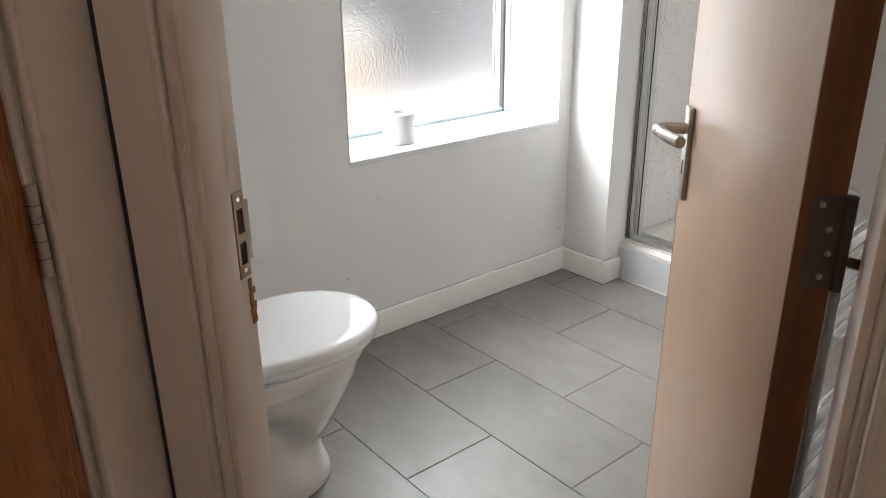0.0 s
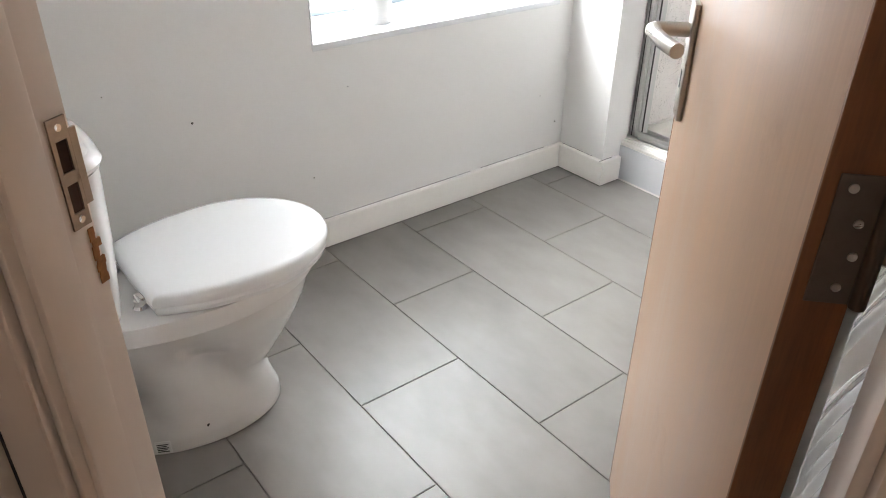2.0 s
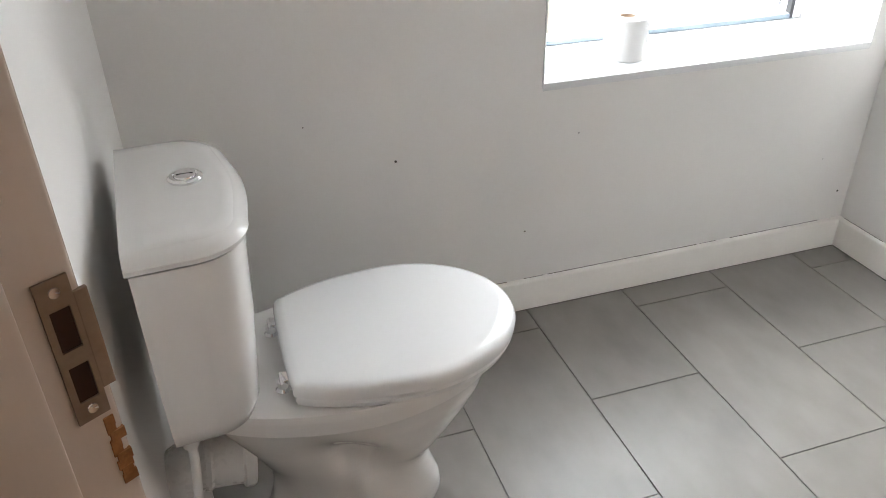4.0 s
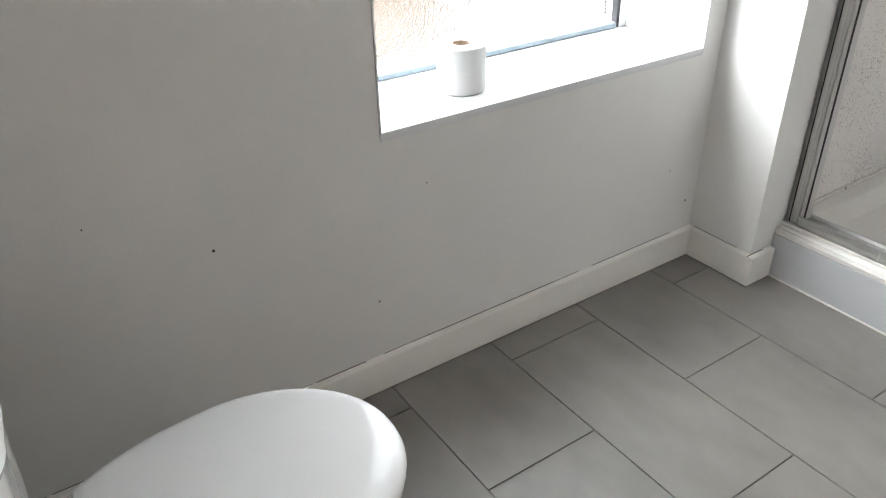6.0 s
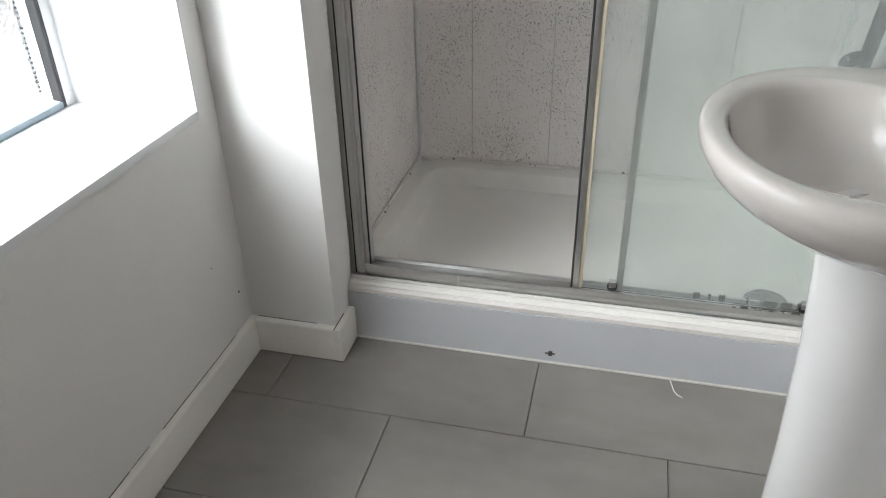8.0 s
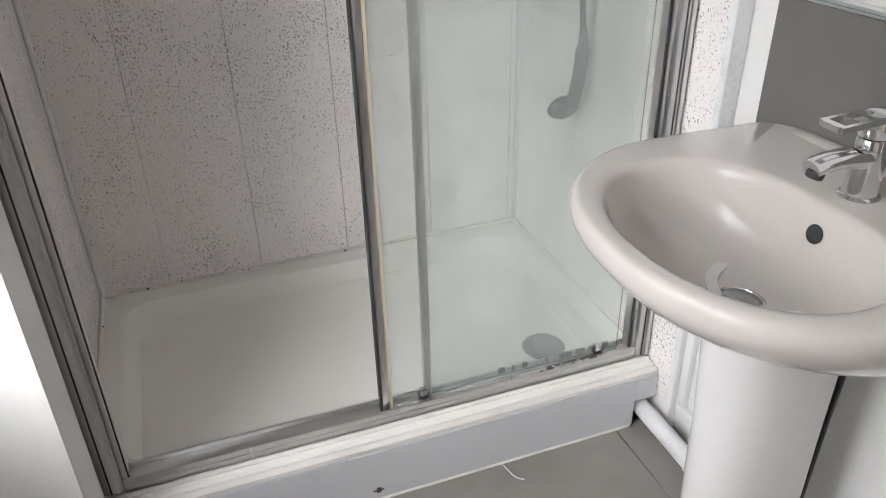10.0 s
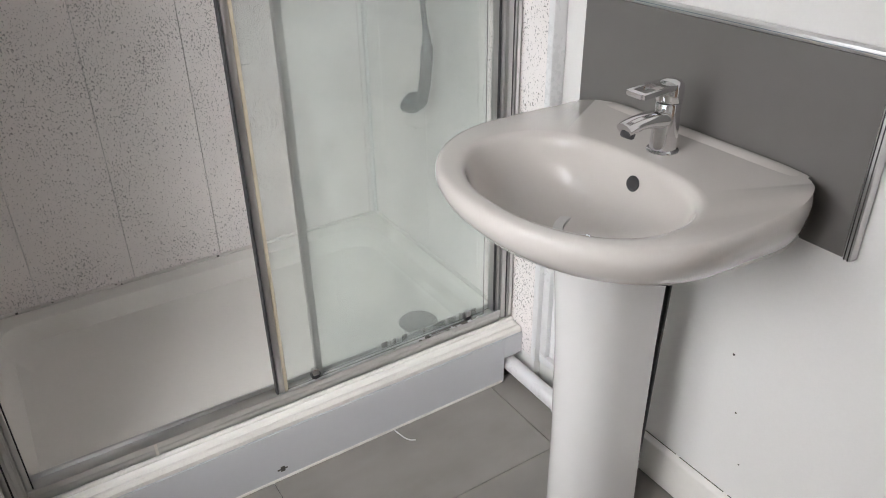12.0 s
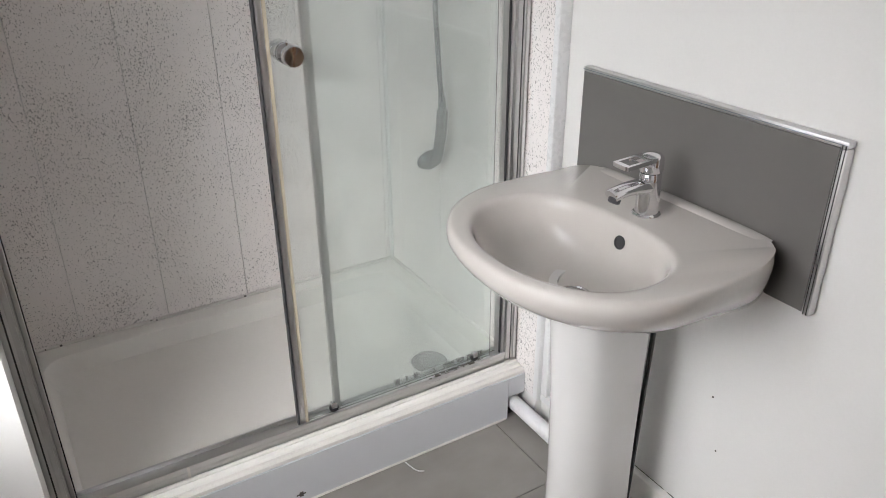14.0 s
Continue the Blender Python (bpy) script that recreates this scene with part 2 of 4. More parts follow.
def tube(points, radius, n=12, bm=None):
    """Round bar along a line of points; radius: a number or one for each point."""
    pts = [Vector(p) for p in points]
    rad = radius if isinstance(radius, (list, tuple)) else [radius] * len(pts)
    rings, side = [], None
    for i, p in enumerate(pts):
        d = (pts[min(i + 1, len(pts) - 1)] - pts[max(i - 1, 0)]).normalized()
        if side is None:
            side = d.cross(Vector((0, 0, 1)) if abs(d.z) < 0.9 else Vector((1, 0, 0))).normalized()
        side = (side - d * side.dot(d)).normalized()
        up = d.cross(side)
        rings.append([p + rad[i] * (side * math.cos(2 * math.pi * k / n) + up * math.sin(2 * math.pi * k / n)) for k in range(n)])
    return loft(rings, bm=bm)


def arc(points, steps=8):
    """Smooth line through points (Catmull-Rom)."""
    p = [Vector(q) for q in points]
    p = [2 * p[0] - p[1]] + p + [2 * p[-1] - p[-2]]
    out = []
    for a, b, c, d in zip(p, p[1:], p[2:], p[3:]):
        for k in range(steps):
            t = k / steps
            out.append(0.5 * (2 * b + (c - a) * t + (2 * a - 5 * b + 4 * c - d) * t * t + (3 * b - a - 3 * c + d) * t ** 3))
    return out + [p[-2]]


def mesh_of(name, bm, mat, smooth=False):
    me = bpy.data.meshes.new(name)
    bmesh.ops.recalc_face_normals(bm, faces=bm.faces[:])
    bm.to_mesh(me)
    bm.free()
    me.materials.append(mat)
    if smooth:
        me.shade_smooth()
        me.set_sharp_from_angle(angle=radians(38))
    return me


def part(name, bm, mat, parent=None, label="", smooth=False):
    """One mesh object, under a thing or a part when a parent is given."""
    ob = new(name, mesh_of(name, bm, mat, smooth))
    if parent is not None:
        ob.parent = parent
        ob.matrix_parent_inverse = parent.matrix_world.inverted()
    return tagged(ob, label)


def thing(name, label, category, group=""):
    return tagged(new(name), label, category, group)


def structure(name, bm, mat, label, category, smooth=False):
    return tagged(part(name, bm, mat, smooth=smooth), label, category, kind="structure")


def turned(v, a):
    return Vector((v[0] * math.cos(a) - v[1] * math.sin(a), v[0] * math.sin(a) + v[1] * math.cos(a), v[2]))


# ---- the shell ----
TOP = 2.35                       # ceiling
NORTH, WEST, SOUTH = 2.015, 0.345, 0.58
EAST, WET_N, WET_S = 3.24, 1.825, 0.61
# the door wall runs askew: u along it from the latch jamb, v into the room
DU, DV = Vector((0.525, -0.851, 0)).normalized(), Vector((0.851, 0.525, 0)).normalized()
DOOR = Matrix(((DU.x, DV.x, 0, 0.448), (DU.y, DV.y, 0, 0.895), (0, 0, 1, 0), (0, 0, 0, 1)))
WIDE, HIGH, DEEP = 0.72, 2.0, 0.125


def dbox(u0, u1, v0, v1, z0, z1, width=0.0):
    return slab(u0, u1, v0, v1, z0, z1, width, DOOR)


bm = bmesh.new()
W0, W1, WS, WT = 1.30, 2.278, 0.632, 1.95   # window opening
box(bm, 0.1, W0, NORTH, 2.36, 0, TOP)
box(bm, W1, 3.5, NORTH, 2.36, 0, TOP)
box(bm, W0, W1, NORTH, 2.36, 0, WS)
box(bm, W0, W1, NORTH, 2.36, WT, TOP)
structure("wall_north", bm, WALL, "off-white painted wall with the deep window reveal", "wall")
structure("wall_west", box(bmesh.new(), 0.15, WEST, 1.062, NORTH, 0, TOP), WALL, "off-white painted wall behind the toilet", "wall")
bm = bmesh.new()
for u0, u1, z0, z1 in ((-0.215, -0.028, 0, TOP), (WIDE + 0.028, 0.94, 0, TOP), (-0.028, WIDE + 0.028, HIGH + 0.028, TOP)):
    box(bm, u0, u1, -DEEP, -0.020, z0, z1, DOOR)
structure("wall_door", bm, WALL, "off-white painted wall around the doorway", "wall")
bm = box(bmesh.new(), 1.48, 3.5, 0.12, SOUTH, 0, TOP)
box(bm, 0.842, 1.48, 0.12, 0.27, 0, TOP)
structure("wall_south", bm, WALL, "warm white painted wall behind the basin", "wall")
structure("wall_stub", box(bmesh.new(), 2.35, 2.474, 1.795, NORTH, 0, TOP), WALL, "short white painted nib wall beside the shower", "wall")
bm = box(bmesh.new(), EAST + 0.009, 3.5, 0.40, NORTH, 0, TOP)
structure("wall_east", bm, WALL, "wall behind the shower panels", "wall")
structure("wall_shower_north", box(bmesh.new(), 2.474, EAST + 0.009, WET_N + 0.009, NORTH, 0, TOP), WALL, "wall at the end of the shower", "wall")
structure("ceiling", box(bmesh.new(), -1.8, 3.5, -1.9, 2.36, TOP, TOP + 0.1), CEIL, "plain white ceiling", "ceiling")
bm = slab(WEST - 0.1, 3.4, 0.0, 2.1, -0.12, -0.0035, 0)
bmesh.ops.bisect_plane(bm, geom=bm.verts[:] + bm.edges[:] + bm.faces[:], plane_co=DOOR @ Vector((0, -0.06, 0)), plane_no=DV, clear_inner=True)
bmesh.ops.holes_fill(bm, edges=[e for e in bm.edges if e.is_boundary])
floor = structure("floor", bm, GROUT, "grey porcelain tiled bathroom floor with thin dark grout", "floor")

# hall outside the door
structure("floor_hall", dbox(-0.21, 1.04, -1.8, -0.06, -0.12, -0.004), CARPET, "brown carpeted hall floor", "floor")
bm = box(bmesh.new(), -0.21, -0.101, -DEEP - 0.115, -DEEP, 0, TOP, DOOR)
box(bm, -0.21, -0.101, -1.7, -DEEP - 0.955, 0, TOP, DOOR)
box(bm, -0.21, -0.101, -DEEP - 0.955, -DEEP - 0.115, 2.03, TOP, DOOR)
structure("wall_hall_side", bm, HALL, "dim painted hall wall with another door", "wall")
structure("wall_hall_end", dbox(0.94, 1.04, -1.7, -DEEP + 0.05, 0, TOP), HALL, "dim painted end wall of the hall", "wall")
structure("wall_hall_back", dbox(-0.18, 1.04, -1.8, -1.7, 0, TOP), HALL, "dim painted back wall of the hall", "wall")

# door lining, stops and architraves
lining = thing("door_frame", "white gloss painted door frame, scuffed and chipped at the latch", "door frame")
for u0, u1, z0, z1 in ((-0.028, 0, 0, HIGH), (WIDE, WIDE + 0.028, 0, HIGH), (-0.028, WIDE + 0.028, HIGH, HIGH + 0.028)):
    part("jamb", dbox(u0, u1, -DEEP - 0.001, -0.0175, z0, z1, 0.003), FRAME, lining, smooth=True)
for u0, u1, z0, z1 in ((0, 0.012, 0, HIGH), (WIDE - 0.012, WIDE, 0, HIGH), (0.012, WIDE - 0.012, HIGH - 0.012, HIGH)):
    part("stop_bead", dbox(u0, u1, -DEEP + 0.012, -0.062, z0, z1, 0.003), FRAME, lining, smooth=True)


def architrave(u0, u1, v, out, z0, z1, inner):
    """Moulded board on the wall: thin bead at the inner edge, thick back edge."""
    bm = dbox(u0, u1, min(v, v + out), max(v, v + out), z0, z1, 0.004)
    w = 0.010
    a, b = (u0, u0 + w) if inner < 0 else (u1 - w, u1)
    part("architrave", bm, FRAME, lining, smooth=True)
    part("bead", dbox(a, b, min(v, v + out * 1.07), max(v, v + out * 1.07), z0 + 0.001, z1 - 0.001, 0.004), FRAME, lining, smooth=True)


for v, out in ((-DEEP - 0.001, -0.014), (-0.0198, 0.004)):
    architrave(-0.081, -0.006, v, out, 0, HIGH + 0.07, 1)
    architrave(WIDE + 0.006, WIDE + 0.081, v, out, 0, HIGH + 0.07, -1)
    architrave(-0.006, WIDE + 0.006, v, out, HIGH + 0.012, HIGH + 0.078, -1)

# black strip set in as the shade between the two frames
part("gap_shade", dbox(-0.0865, -0.0812, -DEEP - 0.0135, -DEEP - 0.001, 0, HIGH + 0.07), DARK, lining, "black strip painted as the shade between the two door frames")

# latch keep on the jamb
keep = thing("strike_plate", "brushed steel latch keep screwed to the door frame", "strike plate")
bm = bmesh.new()
for u, z0, z1, v0, v1 in ((0, 0.878, 0.895, -0.046, -0.023), (0, 0.926, 0.939, -0.046, -0.023), (0, 0.972, 0.995, -0.046, -0.023), (0, 0.895, 0.972, -0.046, -0.041), (0, 0.895, 0.972, -0.027, -0.023)):
    box(bm, -0.0005, 0.0022, v0, v1, z0, z1, DOOR)
part("plate", bm, KEEP, keep)
part("lip", dbox(-0.002, 0.0018, -0.023, -0.013, 0.898, 0.980, 0.0008), KEEP, keep)
for z0, z1 in ((0.895, 0.926), (0.939, 0.972)):
    part("mortice", dbox(-0.0002, 0.0004, -0.041, -0.027, z0, z1), HOLE, keep)
for z in (0.887, 0.985):
    part("screw", lathe([(0.0042, 0), (0.0038, 0.0008), (0.001, 0.0004)], 12, DOOR @ pose(0.0022, -0.034, z, 0, 90, 0)), CHROME, keep)
rng = random.Random(4)
chip = bmesh.new()
for k in range(9):
    z = 0.872 - 0.058 * k / 8
    w = 0.006 + 0.007 * rng.random()
    box(chip, -0.001, 0.0012 + 0.001 * rng.random(), -0.031 + 0.003 * rng.random(), -0.030 + w, z - 0.009, z, DOOR)
part("splintered_chip", chip, CHIP, lining, "bare splintered wood under the latch keep")

# the bathroom door, standing open
HINGE = Vector((0.778, 0.329, 0))
SWING = math.atan2(0.468, 0.506)
LEAF = Matrix.Translation(HINGE) @ Matrix.Rotation(SWING, 4, "Z")   # x along the leaf, y out of its hall face
LONG, THICK = 0.686, 0.042


def lbox(x0, x1, y0, y1, z0, z1, width=0.001):
    return slab(x0, x1, y0, y1, z0, z1, width, LEAF)


door = thing("door_1", "open flush door in pale wood veneer with dark edges", "door")
part("leaf", lbox(0.004, LONG - 0.004, -THICK, 0, 0.006, 1.98, 0.0012), VENEER, door, "pale wood veneer face", True)
for x0, x1 in ((0, 0.0045), (LONG - 0.0045, LONG)):
    part("edge_lipping", lbox(x0, x1, -THICK - 0.0003, 0.0003, 0.006, 1.98, 0.0008), LIPPING, door, "dark brown hardwood edge")
for z in (0.22, 0.965, 1.75):
    hg = part("hinge", lbox(-0.0016, 0.0002, -THICK + 0.001, -0.010, z - 0.02, z + 0.082, 0.0006), BRASS, door, "dull steel butt hinge")
    part("knuckle", lathe([(0.006, 0), (0.0062, 0.002), (0.0062, 0.1), (0.006, 0.102)], 14, LEAF @ pose(-0.004, -THICK - 0.004, z - 0.02)), BRASS, hg, smooth=True)
    for k, y in enumerate((-0.020, -0.030, -0.033, -0.029)):
        part("screw", lathe([(0.0036, 0), (0.0034, 0.001), (0.0012, 0.0004)], 12, LEAF @ pose(-0.0016, y, z + 0.072 - 0.026 * k, 0, -90, 0)), STEEL, hg)
hx = LONG - 0.058
for side in (1, -1):
    y0 = 0 if side > 0 else -THICK
    plate = part("handle_plate", lbox(hx - 0.021, hx + 0.021, min(y0, y0 + side * 0.009), max(y0, y0 + side * 0.009), 0.846, 1.016, 0.0025), STEEL, door, "brushed steel backplate", True)
    line = arc([(hx, y0 + side * 0.008, 0.976), (hx, y0 + side * 0.048, 0.976), (hx - 0.005, y0 + side * 0.057, 0.976), (hx - 0.018, y0 + side * 0.060, 0.976), (hx - 0.070, y0 + side * 0.050, 0.976), (hx - 0.112, y0 + side * 0.036, 0.976)], 6)
    part("lever", tube([LEAF @ p for p in line], 0.0105, 16), STEEL, plate, smooth=True)
    part("keyhole", lbox(hx - 0.005, hx + 0.005, min(y0, y0 + side * 0.0096), max(y0, y0 + side * 0.0096), 0.892, 0.918, 0.0002), DARK, plate)

# door stop on the floor
stop = thing("door_stop", "grey metal wedge door stop on the tiled floor", "door stop")
ST = pose(1.118, 0.792, 0.0, 0, 0, -32)
bm = loft([[Vector((x, y * w, z)) for y, z in ((-0.013, 0.0), (0.013, 0.0), (0.013, h), (-0.013, h))] for x, w, h in ((-0.016, 0.55, 0.022), (-0.010, 0.95, 0.028), (0.004, 1.0, 0.028), (0.022, 0.85, 0.022), (0.06, 0.62, 0.016), (0.110, 0.55, 0.012))])
soft(bm, 0.0025)
bmesh.ops.transform(bm, matrix=ST, verts=bm.verts[:])
part("body", bm, STEEL, stop, smooth=True)
part("fixing_hole", lathe([(0.004, 0), (0.0035, 0.0006)], 12, ST @ pose(0.0, 0, 0.0282)), DARK, stop)

# another door in the hall
other = thing("door_2", "closed varnished orange-brown oak door in the hall", "door")
V2 = -DEEP - 0.125
part("leaf", dbox(-0.143, -0.105, V2 - 0.82, V2 - 0.002, 0.008, 2.0, 0.002), OAK, other)
for z in (0.25, 0.955, 1.75):
    hg = part("hinge", lathe([(0.0068, 0), (0.007, 0.002), (0.007, 0.1), (0.0068, 0.102)], 14, DOOR @ pose(-0.099, V2 + 0.001, z)), STEEL, other, "steel hinge knuckle", True)
    for k in range(1, 5):
        part("joint", lathe([(0.0072, 0), (0.0072, 0.0008)], 14, DOOR @ pose(-0.099, V2 + 0.001, z + 0.02 * k)), DARK, hg)
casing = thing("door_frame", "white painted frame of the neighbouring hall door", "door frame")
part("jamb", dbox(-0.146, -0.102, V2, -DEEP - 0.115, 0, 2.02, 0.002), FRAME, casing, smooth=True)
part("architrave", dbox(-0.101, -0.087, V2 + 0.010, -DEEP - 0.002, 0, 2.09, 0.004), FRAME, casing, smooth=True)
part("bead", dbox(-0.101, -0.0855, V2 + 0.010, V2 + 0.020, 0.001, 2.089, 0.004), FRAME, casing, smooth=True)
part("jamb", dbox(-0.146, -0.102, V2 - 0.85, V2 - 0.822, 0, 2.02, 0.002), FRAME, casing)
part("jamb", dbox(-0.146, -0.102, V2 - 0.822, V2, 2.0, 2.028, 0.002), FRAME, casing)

# out-of-view ceiling lamp, added so warm light falls on the hall side
hall_fill = thing("hall_fill_lamp", "unseen round opal ceiling lamp added to light the hall warmly", "ceiling lamp")
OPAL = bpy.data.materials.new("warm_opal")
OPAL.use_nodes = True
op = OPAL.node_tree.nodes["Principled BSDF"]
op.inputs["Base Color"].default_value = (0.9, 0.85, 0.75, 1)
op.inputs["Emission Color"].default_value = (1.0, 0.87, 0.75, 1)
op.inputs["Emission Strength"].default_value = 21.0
part("diffuser", lathe([(0.01, -0.075), (0.08, -0.068), (0.125, -0.04), (0.14, -0.008)], 32, DOOR @ pose(0.5, -1.35, TOP), True), OPAL, hall_fill, smooth=True)
part("base", lathe([(0.15, -0.010), (0.15, 0)], 32, DOOR @ pose(0.5, -1.35, TOP)), PLASTIC, hall_fill)

# skirting boards: flat boards with an eased top
def skirting(a, b, height=0.096, thick=0.018, left=1):
    """Board from a to b along a wall, standing out to the left of that way."""
    a, b = Vector((*a, 0)), Vector((*b, 0))
    d = (b - a).normalized()
    m = Matrix.Translation(a) @ Matrix.Rotation(math.atan2(d.y, d.x), 4, "Z")
    bm = slab(0, (b - a).length, 0, left * thick, 0.0035, height, 0)
    tops = [e for e in bm.edges if all(abs(v.co.z - height) < 1e-5 and abs(v.co.y - left * thick) < 1e-5 for v in e.verts)]
    bmesh.ops.bevel(bm, geom=tops, offset=0.005, segments=3, profile=0.5, affect="EDGES")
    bmesh.ops.transform(bm, matrix=m, verts=bm.verts[:])
    board = structure("baseboard", bm, TRIM, "white gloss painted skirting board along the wall", "skirting", True)
    rnd = random.Random(int(a.x * 1000))
    # broken dark line painted as the shade behind the top edge
    gap_strips, s = bmesh.new(), 0.0
    while s < (b - a).length - 0.05:
        e = min((b - a).length, s + rnd.uniform(0.04, 0.22))
        box(gap_strips, s, e, left * 0.0002, left * rnd.uniform(0.0012, 0.0028), height - 0.001, height + 0.0008, m)
        s = e + rnd.choice((0.0, 0.01, 0.05))
    part("gap_shade", gap_strips, MARK, board, "dark strip painted as the shade behind the board")
    # dark strip painted as the shade under the board
    part("floor_gap_shade", slab(0, (b - a).length, 0, left * (thick - 0.002), 0.0, 0.0035, 0, m), MARK, board)
    return board


skirting((WEST + 0.001, NORTH), (2.35, NORTH), left=-1)
skirting((2.35, NORTH - 0.018), (2.35, 1.7952), left=-1)
skirting((2.332, 1.795), (2.436, 1.795), left=-1)
skirting((WEST, 1.07), (WEST, NORTH - 0.018), left=-1)
skirting((1.48, SOUTH), (2.215, SOUTH), 0.10, left=1)

# the window
win = tagged(new("window_1"), "white plastic window with an obscured double-glazed pane", "window", kind="structure")
part("window_frame", slab(W0 - 0.05, W0 + 0.012, 2.292, 2.352, WS, WT), PLASTIC, win)
part("window_frame", slab(2.248, W1 + 0.05, 2.292, 2.352, WS, WT), PLASTIC, win)
part("window_frame", slab(W0 + 0.012, 2.248, 2.292, 2.352, WT - 0.04, WT), PLASTIC, win)
part("window_frame", slab(W0 + 0.012, 2.248, 2.297, 2.352, WS, WS + 0.035), PLASTIC, win)
for x0, x1, z0, z1 in ((W0 + 0.012, W0 + 0.026, 0.652, WT - 0.04), (2.236, 2.248, 0.652, WT - 0.04), (W0 + 0.026, 2.236, 0.652, 0.666), (W0 + 0.026, 2.236, WT - 0.052, WT - 0.04)):
    part("gasket", slab(x0, x1, 2.289 if z1 - z0 < 0.1 else 2.291, 2.314, z0, z1, 0.002), GASKET if z1 - z0 < 0.1 else DARK, win, "grey-blue glazing gasket")
part("spacer_bar", slab(2.212, 2.222, 2.322, 2.330, 0.68, WT - 0.055, 0.001), ALU, win, "perforated aluminium spacer bar")
dots = bmesh.new()
for k in range(120):
    box(dots, 2.2145, 2.2195, 2.3205, 2.3225, 0.69 + 0.0097 * k, 0.694 + 0.0097 * k)
part("spacer_holes", dots, DARK, win)
pane = part("pane", box(bmesh.new(), W0 + 0.02, 2.242, 2.310, 2.314, 0.664, WT - 0.045), PANE, win, "obscured textured glass")
pane.visible_shadow = False
sill = part("window_sill", slab(W0 - 0.0, W1 - 0.0, NORTH - 0.004, 2.298, WS, 0.652, 0.003), SILL, win, "glossy white plastic window board", True)
for x0, x1 in ((W0 - 0.002, W0 + 0.0025), (W1 - 0.0025, W1 + 0.002)):
    part("reveal_bead", slab(x0, x1, NORTH - 0.0035, NORTH + 0.012, 0.640, WT, 0.001), SILL, win)
part("reveal_lining", slab(W1 - 0.0025, W1 + 0.001, NORTH + 0.012, 2.292, 0.652, WT, 0), SILL, win, "smooth white reveal panel")
part("reveal_lining", slab(W0 - 0.001, W0 + 0.0025, NORTH + 0.012, 2.292, 0.652, WT, 0), SILL, win)

# outside: paved yard and a brick wall some way off
structure("ground", box(bmesh.new(), -200, 200, 2.36, 400, -0.3, -0.25), PAVING, "pale paved yard outside the window", "ground")
garden = thing("garden_wall", "low red-brown brick garden wall across the yard", "garden wall")
part("wall", slab(-3.0, 3.25, 4.7, 4.92, -0.25, 0.70, 0.02), BRICKWORK, garden)
part("coping", slab(-3.04, 3.28, 4.67, 4.95, 0.70, 0.75, 0.015), PAVING, garden)

# toilet roll on the sill
roll = thing("toilet_roll", "white toilet roll standing on the window sill", "toilet roll")
RM = pose(1.584, 2.132, 0.652)
part("paper", lathe([(0.021, 0), (0.053, 0), (0.0555, 0.003), (0.0558, 0.05), (0.0555, 0.103), (0.053, 0.106), (0.021, 0.106), (0.021, 0.0)], 48, RM, False), PAPER, roll, smooth=True)
part("core", lathe([(0.0195, 0.001), (0.0208, 0.001), (0.0208, 0.107), (0.0195, 0.107), (0.0195, 0.001)], 32, RM, False), CARD, roll, "brown card core", True)
part("loose_sheet", loft([[RM @ Vector((0.0566 * math.cos(a), 0.0566 * math.sin(a), z)) for z in (0.002, 0.05, 0.104)] for a in [radians(-40 + 6 * k) for k in range(9)]], False, False), PAPER, roll, smooth=True)

# ---- toilet ----
wc = thing("toilet", "white close-coupled ceramic toilet with its lid closed", "toilet")
CY = 1.505


def egg(xb, xf, hw, z, back=0.62, n=48, cy=CY, mid=0.52):
    """Egg-shaped ring: rounded towards the front, narrower and squarer at the back."""
    xm = xb + (xf - xb) * mid
    out = []
    for i in range(n):
        a = 2 * math.pi * i / n
        c, s = math.cos(a), math.sin(a)
        if c >= 0:
            out.append(Vector((xm + (xf - xm) * c, cy + hw * s, z)))
        else:
            k = abs(c) ** 0.55
            w = hw * (1 - (1 - back) * k ** 1.5)
            out.append(Vector((xm - (xm - xb) * k, cy + w * (abs(s) ** 0.6) * (1 if s >= 0 else -1), z)))
    return out


pan = [(0.002, 0.505, 0.860, 0.100), (0.010, 0.505, 0.862, 0.101), (0.040, 0.508, 0.858, 0.099), (0.052, 0.512, 0.853, 0.095), (0.085, 0.52, 0.843, 0.090), (0.118, 0.525, 0.836, 0.089), (0.135, 0.525, 0.842, 0.091), (0.16, 0.52, 0.866, 0.098), (0.20, 0.50, 0.898, 0.110),
       (0.25, 0.475, 0.930, 0.128), (0.295, 0.45, 0.951, 0.146), (0.338, 0.425, 0.963, 0.160), (0.352, 0.415, 0.966, 0.165), (0.357, 0.40, 0.974, 0.1775), (0.375, 0.395, 0.978, 0.179), (0.392, 0.39, 0.981, 0.180), (0.400, 0.392, 0.978, 0.177)]


def moulded(ring):
    """Press the hollows in front of and behind the trap into the sides of a ring."""
    for p in ring:
        low = min(1.0, max(0.0, (p.z - 0.045) / 0.05)) * min(1.0, max(0.0, (0.352 - p.z) / 0.12))
        front = math.exp(-((p.x - 0.655 + 0.55 * (p.z - 0.25)) / 0.060) ** 2 - ((p.z - 0.20) / 0.11) ** 2) * low
        rear = math.exp(-((p.x - 0.500 + 0.45 * (p.z - 0.15)) / 0.040) ** 2 - ((p.z - 0.14) / 0.09) ** 2) * low
        p.y = CY + (p.y - CY) * (1 - 0.40 * front - 0.40 * rear)
    return ring


fine = []
for a, b in zip(pan, pan[1:]):
    steps = max(1, round((b[0] - a[0]) / 0.010))
    fine += [[p + (q - p) * k / steps for p, q in zip(a, b)] for k in range(steps)]
